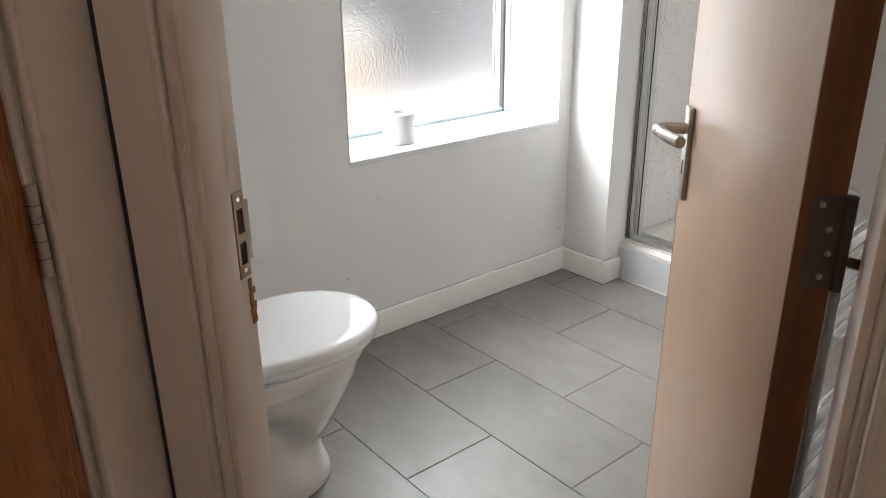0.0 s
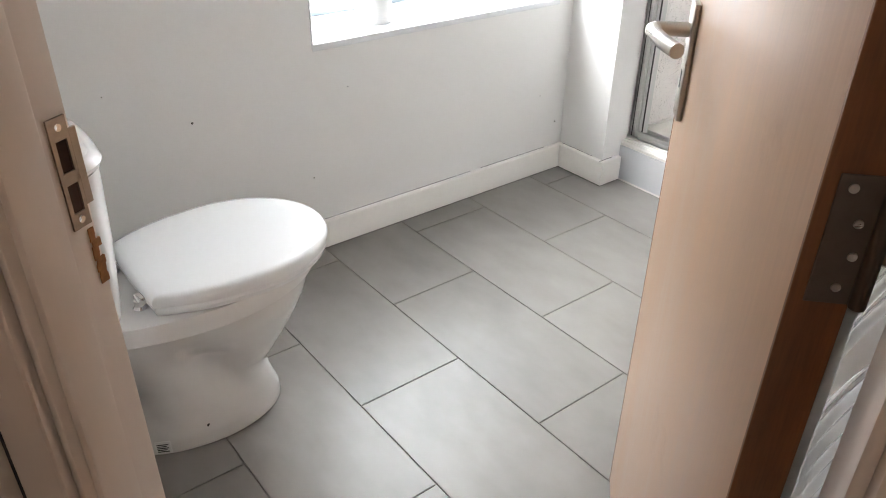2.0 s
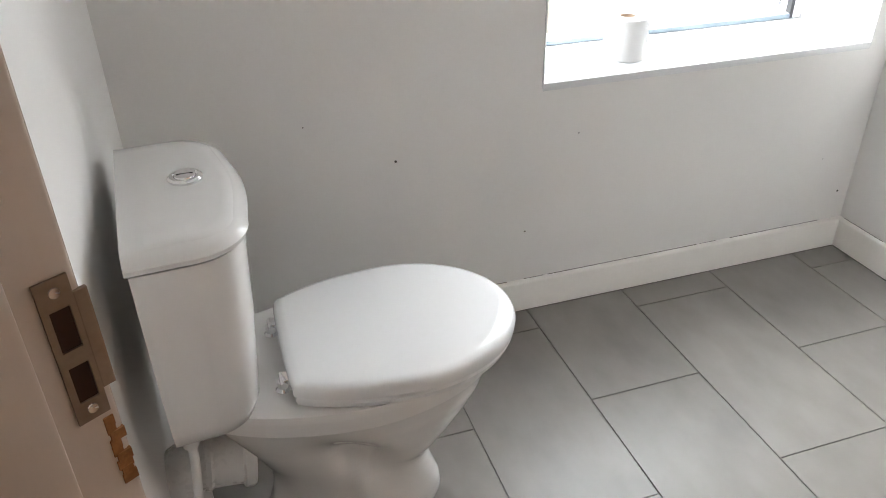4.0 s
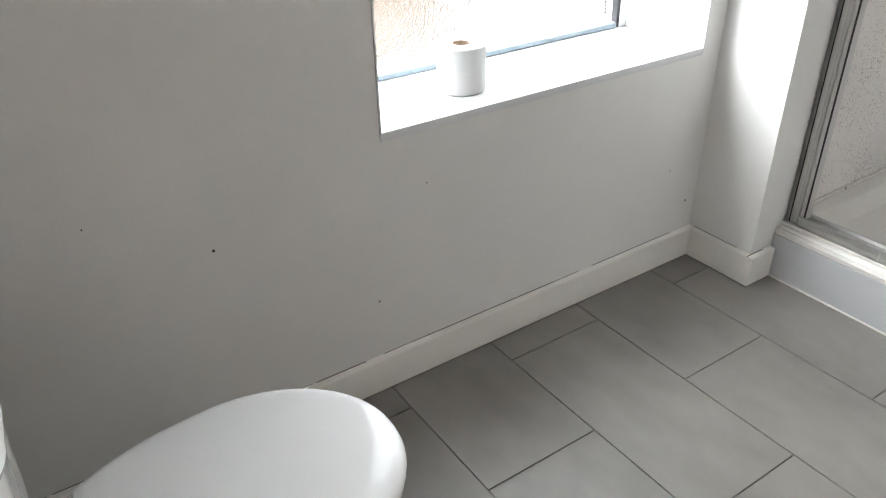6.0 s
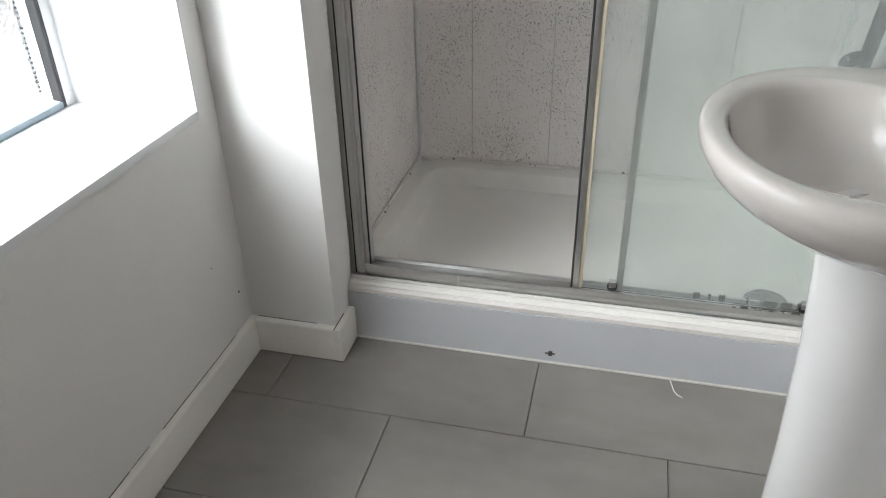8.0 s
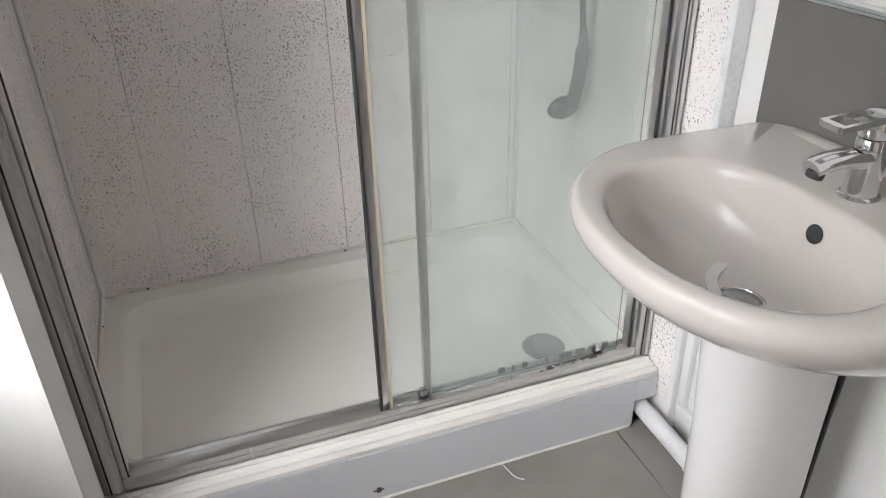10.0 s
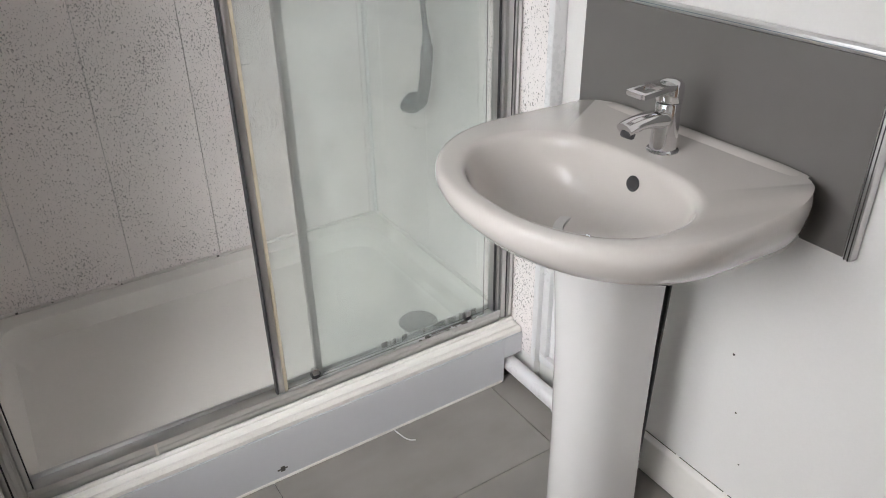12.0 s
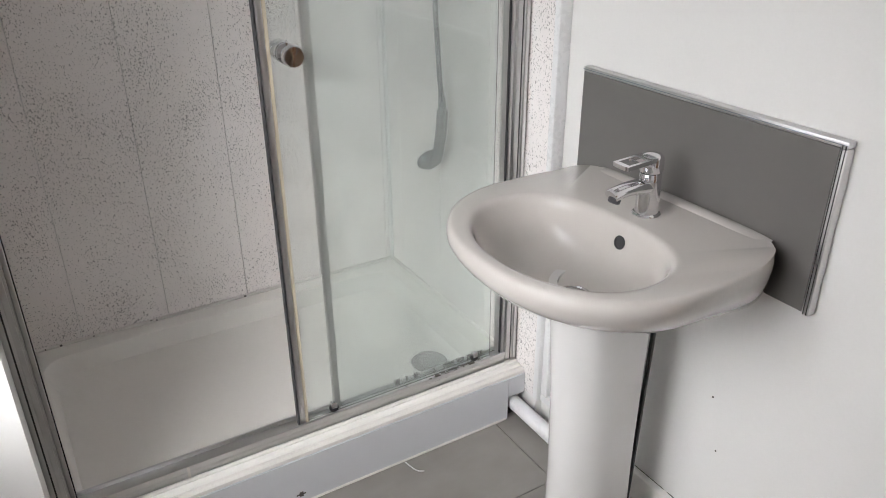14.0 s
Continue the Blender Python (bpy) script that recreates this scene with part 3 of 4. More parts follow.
fine.append(pan[-1])
part("pan", loft([moulded(egg(xb, xf, hw, z, n=160)) for z, xb, xf, hw in fine]), CERAMIC, wc, smooth=True)


def lid_ring(z, inset, n=64):
    out = []
    for i in range(n):
        a = 2 * math.pi * i / n
        c, s = math.cos(a), math.sin(a)
        if c >= 0:
            x, y = 0.79 + (0.218 - inset) * c, (0.182 - inset) * s
        else:
            x = 0.79 - (0.214 - inset) * abs(c) ** 0.42
            w = math.sqrt(max(0.0, 1 - ((0.79 - x) / 0.292) ** 2)) * (0.182 - inset)
            y = w * (1 if s >= 0 else -1) * min(1.0, abs(s) / 0.26) ** 0.8
        out.append(Vector((x, CY - 0.006 + y, z)))
    return out


part("seat", loft([lid_ring(0.405, 0.010), lid_ring(0.402, 0.006), lid_ring(0.412, 0.003), lid_ring(0.418, 0.006)]), SEAT, wc, "white plastic seat ring", True)
part("lid", loft([lid_ring(0.4195, 0.004), lid_ring(0.421, 0.001), lid_ring(0.432, 0.0), lid_ring(0.440, 0.004), lid_ring(0.4440, 0.009), lid_ring(0.4462, 0.020), lid_ring(0.4478, 0.04), lid_ring(0.4490, 0.08), lid_ring(0.4496, 0.12), lid_ring(0.4498, 0.165)]), SEAT, wc, "glossy white closed lid", True)
for y in (CY - 0.085, CY + 0.075):
    hg = part("seat_hinge", lathe([(0.012, 0), (0.013, 0.003), (0.009, 0.008), (0.009, 0.020)], 20, pose(0.568, y, 0.400)), CHROME, wc, "chrome seat hinge", True)
    part("pin", tube([(0.570, y - 0.016, 0.420), (0.570, y + 0.016, 0.420)], 0.0065, 12), CHROME, hg, smooth=True)
    part("bracket", slab(0.568, 0.588, y - 0.012, y + 0.012, 0.417, 0.429, 0.002), CHROME, hg, smooth=True)


def cistern_ring(z, front, hw, r=0.075, back=0.385, n=10):
    """D-shaped ring: flat to the wall, rounded front corners, bowed front."""
    out = [Vector((back, CY - hw, z))]
    for k in range(n + 1):
        a = -math.pi / 2 + math.pi / 2 * k / n
        out.append(Vector((front - 0.012 - r + r * math.cos(a), CY - hw + r + r * math.sin(a), z)))
    for k in range(1, n):
        y = -(hw - r) + 2 * (hw - r) * k / n
        out.append(Vector((front - 0.012 + 0.012 * math.cos(math.pi / 2 * y / (hw - r)), CY + y, z)))
    for k in range(n + 1):
        a = math.pi / 2 * k / n
        out.append(Vector((front - 0.012 - r + r * math.cos(a), CY + hw - r + r * math.sin(a), z)))
    out.append(Vector((back, CY + hw, z)))
    mid = Vector((0.465, CY, 0))
    return [mid + turned(p - mid, radians(3.5)) for p in out]


part("cistern", loft([cistern_ring(z, f, h, r) for z, f, h, r in ((0.402, 0.512, 0.160, 0.06), (0.412, 0.526, 0.172, 0.065), (0.44, 0.536, 0.180, 0.07), (0.60, 0.549, 0.190, 0.074), (0.731, 0.555, 0.194, 0.077))]), CERAMIC, wc, smooth=True)
# dark inset ring gives the lid joint its shade
part("lid_gap_shade", loft([cistern_ring(z, 0.551, 0.190, 0.073, 0.380) for z in (0.7300, 0.7365)]), MARK, wc, "dark ring painted as shade in the joint under the cistern lid")
part("cistern_lid", loft([cistern_ring(z, f, h, r, 0.381) for z, f, h, r in ((0.7345, 0.553, 0.192, 0.075), (0.7352, 0.559, 0.197, 0.079), (0.743, 0.562, 0.199, 0.081), (0.750, 0.557, 0.194, 0.078), (0.757, 0.546, 0.185, 0.07), (0.7605, 0.530, 0.172, 0.06), (0.762, 0.50, 0.150, 0.05))]), CERAMIC, wc, "white ceramic cistern lid", True)
part("lid_step", loft([cistern_ring(z, f, h, 0.06, 0.412) for z, f, h in ((0.756, 0.545, 0.180), (0.7605, 0.540, 0.176), (0.7635, 0.528, 0.164), (0.7645, 0.50, 0.143))]), CERAMIC, wc, smooth=True)
btn = part("flush_button", lathe([(0.026, 0.0), (0.026, 0.004), (0.023, 0.007), (0.019, 0.0072), (0.019, 0.0058), (0.017, 0.0058), (0.016, 0.0085), (0.006, 0.0095)], 32, pose(0.480, CY + 0.008, 0.764)), CHROME, wc, "round chrome dual flush button", True)
part("half_button", slab(0.468, 0.492, CY + 0.007, CY + 0.0082, 0.7730, 0.7740, 0), DARK, btn)
part("bolt_hole", lathe([(0.006, 0), (0.0055, 0.0012)], 14, pose(0.652, CY - 0.0905, 0.050, 80, 0, 0)), DARK, wc)
connector = part("pan_connector", lathe([(0.058, 0), (0.062, 0.006), (0.062, 0.02), (0.055, 0.024), (0.055, 0.075), (0.060, 0.08), (0.060, 0.09)], 28, pose(0.50, CY - 0.005, 0.20, 0, -82, 0)), PLASTIC, wc, "white plastic pan connector", True)
part("soil_pipe", tube(arc([(0.42, CY - 0.005, 0.205), (0.38, CY - 0.005, 0.20), (0.362, CY - 0.005, 0.17), (0.36, CY - 0.005, 0.05), (0.36, CY - 0.005, 0.0)], 5), 0.05, 20), PLASTIC, wc, smooth=True)
part("fill_hose", tube(arc([(0.41, CY - 0.12, 0.41), (0.41, CY - 0.125, 0.33), (0.40, CY - 0.14, 0.20), (0.42, CY - 0.15, 0.08), (0.40, CY - 0.15, 0.004)], 6), 0.008, 10), PLASTIC, wc, "thin white filling hose", True)
part("service_valve", lathe([(0.010, 0), (0.013, 0.004), (0.013, 0.018), (0.009, 0.022), (0.009, 0.05)], 12, pose(0.41, CY - 0.12, 0.355)), PLASTIC, wc, smooth=True)
STK = pose(0.551, CY - 0.0672, 0, 0, 0, -27.7)
part("label_sticker", slab(-0.017, 0.017, -0.0006, 0.0006, 0.006, 0.040, 0, STK), PAPER, wc, "small printed sticker")
for k in range(5):
    part("print_line", slab(-0.013, 0.012 - 0.004 * (k % 2), -0.0011, -0.0006, 0.010 + 0.005 * k, 0.0125 + 0.005 * k, 0, STK), DARK, wc)

# ---- shower ----
tray = thing("shower_tray", "white acrylic rectangular shower tray with a raised rim", "shower tray")


def rect_ring(x0, x1, y0, y1, z, r, n=6):
    out = []
    for cx, cy, a0 in ((x1 - r, y1 - r, 0), (x0 + r, y1 - r, 90), (x0 + r, y0 + r, 180), (x1 - r, y0 + r, 270)):
        for k in range(n + 1):
            a = radians(a0 + 90 * k / n)
            out.append(Vector((cx + r * math.cos(a), cy + r * math.sin(a), z)))
    return out


X0, X1, Y0, Y1 = 2.462, EAST, WET_S, WET_N
part("basin", loft([rect_ring(X0, X1, Y0, Y1, 0.05, 0.004), rect_ring(X0, X1, Y0, Y1, 0.150, 0.006), rect_ring(X0 + 0.004, X1 - 0.004, Y0 + 0.004, Y1 - 0.004, 0.1545, 0.008),
                    rect_ring(X0 + 0.075, X1 - 0.05, Y0 + 0.05, Y1 - 0.05, 0.155, 0.06), rect_ring(X0 + 0.084, X1 - 0.06, Y0 + 0.06, Y1 - 0.06, 0.150, 0.07), rect_ring(X0 + 0.10, X1 - 0.08, Y0 + 0.08, Y1 - 0.085, 0.100, 0.08),
                    rect_ring(X0 + 0.13, X1 - 0.115, Y0 + 0.115, Y1 - 0.125, 0.082, 0.09), rect_ring(X0 + 0.2, X1 - 0.2, Y0 + 0.2, Y1 - 0.2, 0.078, 0.06), rect_ring(X0 + 0.33, X1 - 0.33, Y0 + 0.33, Y1 - 0.33, 0.076, 0.04)]), ACRYLIC, tray, smooth=True)
part("waste_cover", lathe([(0.052, 0), (0.054, 0.003), (0.050, 0.007), (0.03, 0.010), (0.004, 0.011)], 36, pose(2.70, 0.775, 0.080)), GREY_CHROME, tray, "dull chrome domed waste cover", True)
plinth = thing("shower_plinth", "white laminate plinth board under the shower tray", "plinth")
part("board", slab(2.440, 2.461, 0.668, 1.793, 0.0, 0.136, 0.001), RISER, plinth)
part("end_block", slab(2.440, 2.461, 0.612, 0.6675, 0.074, 0.136, 0.001), RISER, plinth)
part("scuff", slab(2.4392, 2.4402, 1.274, 1.298, 0.027, 0.031, 0), MARK, plinth)
part("scuff", slab(2.4392, 2.4402, 1.280, 1.290, 0.022, 0.036, 0), MARK, plinth)


def sealant(points, r, label="uneven bead of white silicone along the shower"):
    line, rr = [], []
    rnd = random.Random(len(points) * 7 + int(r * 1e5))
    for a, b in zip(points, points[1:]):
        a, b = Vector(a), Vector(b)
        k = max(2, int((b - a).length / 0.02))
        for i in range(k):
            line.append(a.lerp(b, i / k))
            rr.append(r * rnd.uniform(0.95, 1.06))
    line.append(Vector(points[-1]))
    rr.append(r)
    ob = tagged(part("sealant", tube(line, rr, 7), SEALANT, smooth=True), label, "sealant", "silicone beads round the shower")
    return ob


sealant([(2.443, 0.675, 0.001), (2.443, 1.79, 0.001)], 0.006)
sealant([(2.452, 0.615, 0.143), (2.452, 1.793, 0.143)], 0.011)
sealant([(2.482, 0.615, 0.157), (2.482, 1.80, 0.157)], 0.005)
sealant([(EAST - 0.004, Y0 + 0.006, 0.157), (EAST - 0.004, Y1 - 0.006, 0.157)], 0.006)
sealant([(X0 + 0.08, Y1 - 0.004, 0.157), (EAST - 0.006, Y1 - 0.004, 0.157)], 0.006)
sealant([(X0 + 0.08, Y0 + 0.004, 0.157), (EAST - 0.006, Y0 + 0.004, 0.157)], 0.006)

wet = thing("shower_panelling", "white flecked wall panels with fine seams lining the shower", "wall panelling")
bounds = [WET_N, 1.645, 1.395, 1.144, 0.886, 0.635, WET_S]
for a, b in zip(bounds, bounds[1:]):
    part("panel", slab(EAST, EAST + 0.008, b + 0.0007, a - 0.0007, 0.152, TOP, 0.0012), FLECK, wet)
xs = [2.40, 2.655, 2.905, 3.155, EAST]
for a, b in zip(xs, xs[1:]):
    part("panel", slab(a + 0.0006, b - 0.0006, WET_S - 0.008, WET_S, 0.152 if a > 2.45 else 0.078, TOP, 0.0012), FLECK, wet)
xs = [2.476, 2.655, 2.905, 3.155, EAST]
for a, b in zip(xs, xs[1:]):
    part("panel", slab(a + 0.0006, b - 0.0006, WET_N, WET_N + 0.008, 0.152, TOP, 0.0012), FLECK, wet)
structure("wall_shower_south", box(bmesh.new(), 2.40, EAST + 0.009, SOUTH + 0.001, WET_S - 0.0085, 0, TOP), WALL, "wall behind the shower panels", "wall")
for (x, yy) in ((EAST - 0.006, WET_N - 0.006), (EAST - 0.006, WET_S + 0.006)):
    part("corner_trim", slab(x - 0.006, x + 0.006, yy - 0.006, yy + 0.006, 0.155, TOP, 0.004), PLASTIC, wet, "white plastic corner trim", True)
part("edge_trim", slab(2.380, 2.3995, WET_S - 0.030, WET_S + 0.006, 0.078, TOP, 0.004), PLASTIC, wet, "white plastic edge trim", True)

screen = thing("shower_enclosure", "satin aluminium shower screen with its clear glass door slid open", "shower enclosure")
H = 1.92


def post(y0, y1, x0=2.488, x1=2.545, grooves=True):
    p = part("post", slab(x0, x1, y0, y1, 0.164, H, 0.003), ALU, screen, smooth=True)
    if grooves:
        w = (y1 - y0)
        part("ridge", slab(x0 - 0.004, x0 + 0.001, y0 + w * 0.12, y0 + w * 0.40, 0.166, H, 0.0015), ALU, p, smooth=True)
        part("groove", slab(x0 - 0.0015, x0 + 0.001, y0 + w * 0.55, y0 + w * 0.63, 0.166, H, 0), DARK, p)
    return p


post(1.762, 1.800)
post(0.612, 0.648)
part("channel_lip", slab(2.496, 2.538, 1.752, 1.7615, 0.170, H, 0.002), ALU, screen)
part("black_seal", slab(2.500, 2.506, 1.7495, 1.7518, 0.185, H, 0), DARK, screen)
part("channel_lip", slab(2.496, 2.538, 0.6485, 0.6565, 0.170, H, 0.002), ALU, screen)
part("black_seal", slab(2.500, 2.506, 0.657, 0.660, 0.185, H, 0), DARK, screen)
part("bottom_rail", slab(2.490, 2.545, 0.648, 1.762, 0.1565, 0.176, 0.003), ALU, screen, smooth=True)
part("rail_lip", slab(2.490, 2.496, 0.648, 1.762, 0.1755, 0.190, 0.0015), ALU, screen)
part("rail_lip", slab(2.537, 2.543, 0.648, 1.762, 0.1755, 0.186, 0.0015), ALU, screen)
rnd = random.Random(11)
mould = bmesh.new()
for k in range(46):
    yy, w = rnd.triangular(0.70, 0.98, 0.80), rnd.uniform(0.001, 0.009)
    x = rnd.choice((2.4903, 2.4958, 2.5365))
    box(mould, x, x + rnd.uniform(0.002, 0.006), yy - w, yy + w, 0.176, rnd.uniform(0.1895, 0.1912))
tagged(part("mould", mould, MARK, screen, "black mould in the rail"), kind="stuff")
part("rail_joint", slab(2.4895, 2.4915, 1.520, 1.526, 0.1570, 0.1895, 0), SEALANT, screen)
part("top_rail", slab(2.485, 2.548, 0.612, 1.800, H, H + 0.045, 0.004), ALU, screen, smooth=True)
fixed = part("fixed_pane", slab(2.526, 2.532, 0.655, 1.140, 0.178, H, 0.0005), CLEAR, screen, "clear fixed glass with a misty film")
fixed.visible_shadow = False
part("pane_edge", slab(2.521, 2.537, 1.134, 1.150, 0.178, H, 0.002), ALU, screen, smooth=True)
slide = part("sliding_pane", slab(2.504, 2.510, 0.69, 1.240, 0.186, H - 0.01, 0.0005), CLEAR, screen, "clear sliding glass door")
slide.visible_shadow = False
part("pane_edge", slab(2.499, 2.515, 1.235, 1.249, 0.184, H - 0.01, 0.002), ALU, slide, smooth=True)
part("edge_seal", slab(2.501, 2.513, 1.227, 1.235, 0.184, H - 0.01, 0.001), SEAL, slide, "yellowed plastic edge seal")
part("edge_seal", slab(2.500, 2.514, 1.2495, 1.254, 0.184, H - 0.01, 0.001), DARK, slide)
KN = pose(2.504, 1.195, 1.075, 0, -90, 0)
kb = part("knob", lathe([(0.021, 0), (0.021, 0.006), (0.010, 0.010), (0.009, 0.020), (0.018, 0.024), (0.021, 0.028), (0.021, 0.042), (0.019, 0.046), (0.004, 0.0465)], 36, KN), CHROME, slide, "round chrome door knob", True)
part("inner_knob", lathe([(0.021, 0), (0.021, 0.006), (0.010, 0.010), (0.018, 0.022), (0.021, 0.028), (0.021, 0.040), (0.004, 0.0445)], 36, pose(2.510, 1.195, 1.075, 0, 90, 0)), CHROME, slide, smooth=True)
for yy in (1.158, 0.74):
    r = part("roller", lathe([(0.011, -0.006), (0.012, -0.004), (0.012, 0.004), (0.011, 0.006)], 18, pose(2.508, yy, 0.197, 0, 90, 0)), DARK, slide, "small roller wheel", True)
    part("bracket", slab(2.500, 2.516, yy - 0.008, yy + 0.008, 0.197, 0.214, 0.002), CHROME, r)

specks = bmesh.new()
for k in range(18):
    if k < 13:
        x, yy = EAST - rnd.uniform(0.006, 0.011), rnd.uniform(Y0 + 0.02, Y1 - 0.02)
    else:
        x, yy = rnd.uniform(X0 + 0.1, EAST - 0.02), rnd.choice((Y1 - rnd.uniform(0.006, 0.010), Y0 + rnd.uniform(0.006, 0.010)))
    r = rnd.uniform(0.0006, 0.0014)
    box(specks, x - r, x + r, yy - r * rnd.uniform(1, 4), yy + r * rnd.uniform(1, 4), 0.157, 0.1605 + r)
tagged(part("mould", specks, MARK, tray, "dark mould specks in the sealant"), kind="stuff")

# hand shower hanging on its hose
hand = thing("hand_shower", "chrome hand shower hanging on its hose against the panels", "hand shower")
part("hose", tube(arc([(2.86, WET_S + 0.04, 1.65), (2.862, WET_S + 0.04, 1.35), (2.858, WET_S + 0.04, 1.10), (2.842, WET_S + 0.04, 0.93), (2.828, WET_S + 0.04, 0.830)], 8), 0.0072, 12), GREY_CHROME, hand, "chrome shower hose", True)
part("handle", tube(arc([(2.828, WET_S + 0.04, 0.840), (2.821, WET_S + 0.042, 0.80), (2.819, WET_S + 0.048, 0.74), (2.832, WET_S + 0.052, 0.675), (2.850, WET_S + 0.054, 0.648)], 6), [0.0105] * 6 + [0.016] * 14 + [0.019] * 5, 16), GREY_CHROME, hand, "grey chrome curved handle", True)
HD = pose(2.868, WET_S + 0.064, 0.645, 0, 62, 12)
part("head", lathe([(0.012, -0.024), (0.024, -0.012), (0.031, 0.002), (0.031, 0.010), (0.028, 0.013), (0.004, 0.0135)], 32, HD), GREY_CHROME, hand, "round chrome spray head", True)
part("selector", slab(-0.006, 0.006, -0.042, -0.030, -0.004, 0.010, 0.001, HD), CHROME, hand)
valve = thing("shower_valve", "chrome shower outlet on the panelled wall", "shower valve")
part("body", tube([(2.86, WET_S + 0.0005, 1.66), (2.86, WET_S + 0.04, 1.66)], 0.016, 16), CHROME, valve, smooth=True)
part("elbow", tube(arc([(2.86, WET_S + 0.035, 1.66), (2.86, WET_S + 0.042, 1.655), (2.86, WET_S + 0.04, 1.64)], 5), 0.013, 14), CHROME, valve, smooth=True)

# boxing beside the shower and the pipe below it
access = thing("access_panel", "white framed access panel low beside the shower", "access panel")
part("frame_rail", slab(2.20, 2.3795, SOUTH, SOUTH + 0.024, 0.078, 0.102, 0.003), PLASTIC, access, smooth=True)
part("frame_stile", slab(2.355, 2.3795, SOUTH, SOUTH + 0.024, 0.1025, 0.70, 0.003), PLASTIC, access, smooth=True)
part("inset", slab(2.20, 2.354, SOUTH, SOUTH + 0.012, 0.103, 0.69, 0.001), PLASTIC, access)
waste = thing("waste_pipe", "white plastic waste pipe along the foot of the wall", "pipe")
part("pipe", tube([(2.475, 0.637, 0.038), (2.10, 0.637, 0.034)], 0.021, 24), PLASTIC, waste, smooth=True)
part("clip", lathe([(0.024, -0.008), (0.024, 0.008)], 20, pose(2.25, 0.637, 0.036, 0, 90, 0)), PLASTIC, waste)
part("clip_foot", slab(2.244, 2.256, 0.582, 0.62, 0.022, 0.05, 0.002), PLASTIC, waste)

# ---- basin ----
BX, BY = 2.003, 0.835
basin = thing("pedestal_basin", "white ceramic washbasin on a full pedestal", "washbasin")


def sign(v):
    return 1 if v >= 0 else -1


def rim(s, z, dy=0.0, front=0.241, back=0.232, half=0.281, n=96):
    """Outline of the basin: bowed front, squarer flat back, scaled by s about the pedestal."""
    out = []
    for i in range(n):
        a = 2 * math.pi * i / n
        c, q = math.cos(a), math.sin(a)
        if q >= 0:
            x, y = half * abs(c) ** 0.90 * sign(c) * s, front * q * s + dy
        else:
            k = abs(q) ** 0.45
            wide = s + (1 - s) * 0.72 * k
            x = (half - 0.016 * k * k) * abs(c) ** 0.20 * sign(c) * wide
            y = -back * k + dy * (1 - k)
        out.append(Vector((BX + x, BY + y, z)))
    return out


def bowl(s, z, dy=0.0, n=96):
    """Outline of the hollow: round at the front, flatter towards the tap."""
    out = []
    for i in range(n):
        a = 2 * math.pi * i / n
        c, q = math.cos(a), math.sin(a)
        x = 0.198 * s * abs(c) ** (0.92 if q >= 0 else 0.66) * sign(c)
        y = (0.146 * abs(q) if q >= 0 else -0.134 * abs(q) ** 0.92) * s
        out.append(Vector((BX - 0.010 + x, 0.893 + dy + y, z)))
    return out


def deck(ring):
    """Lift the back of a ring a little, as the tap ledge is."""
    for p in ring:
        k = min(1.0, max(0.0, (0.70 - p.y) / 0.06))
        p.z += 0.006 * k * k * (3 - 2 * k)
    return ring


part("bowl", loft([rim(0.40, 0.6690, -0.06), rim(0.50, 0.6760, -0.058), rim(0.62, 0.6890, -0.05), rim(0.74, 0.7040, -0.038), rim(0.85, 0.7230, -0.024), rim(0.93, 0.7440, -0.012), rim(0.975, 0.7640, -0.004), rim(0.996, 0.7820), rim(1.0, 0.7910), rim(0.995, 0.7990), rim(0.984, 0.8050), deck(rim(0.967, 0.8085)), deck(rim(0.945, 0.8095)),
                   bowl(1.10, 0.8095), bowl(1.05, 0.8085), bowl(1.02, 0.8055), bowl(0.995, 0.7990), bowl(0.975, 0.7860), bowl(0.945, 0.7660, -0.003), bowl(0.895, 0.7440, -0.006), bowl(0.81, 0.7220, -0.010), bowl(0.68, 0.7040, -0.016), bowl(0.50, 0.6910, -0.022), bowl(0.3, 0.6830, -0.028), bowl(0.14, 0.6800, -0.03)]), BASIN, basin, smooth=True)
PX = BX - 0.001
ped = []
for z, w, y0, y1 in ((0.0, 0.078, 0.715, 0.872), (0.012, 0.078, 0.715, 0.872), (0.05, 0.075, 0.715, 0.867), (0.25, 0.073, 0.719, 0.869), (0.45, 0.075, 0.722, 0.876), (0.58, 0.079, 0.725, 0.886), (0.69, 0.086, 0.727, 0.896)):
    ring = []
    for k in range(33):
        a = math.pi * k / 32
        ring.append(Vector((PX + w * math.cos(a), y0 + 0.05 + (y1 - y0 - 0.05) * math.sin(a) ** 0.9, z)))
    ring += [Vector((PX - w, y0, z)), Vector((PX - w + 0.012, y0, z)), Vector((PX - w + 0.012, y0 + 0.05, z))]
    ring += [Vector((PX + w * -0.8 * math.cos(math.pi * k / 16), y0 + 0.05 + (y1 - y0 - 0.066) * math.sin(math.pi * k / 16) ** 0.9, z)) for k in range(1, 16)]
    ring += [Vector((PX + w - 0.012, y0 + 0.05, z)), Vector((PX + w - 0.012, y0, z)), Vector((PX + w, y0, z))]
    ped.append(ring)
part("pedestal", loft(ped), CERAMIC, basin, "white ceramic pedestal", True)
part("overflow_hole", lathe([(0.0135, 0.002), (0.0130, 0.0034), (0.0105, 0.0030), (0.0100, -0.0020), (0.001, -0.0022)], 28, pose(BX - 0.016, 0.7635, 0.768, -76, 0, 0)), DARK, basin, "dark overflow hole in the glaze", True)
ledge = bmesh.new()
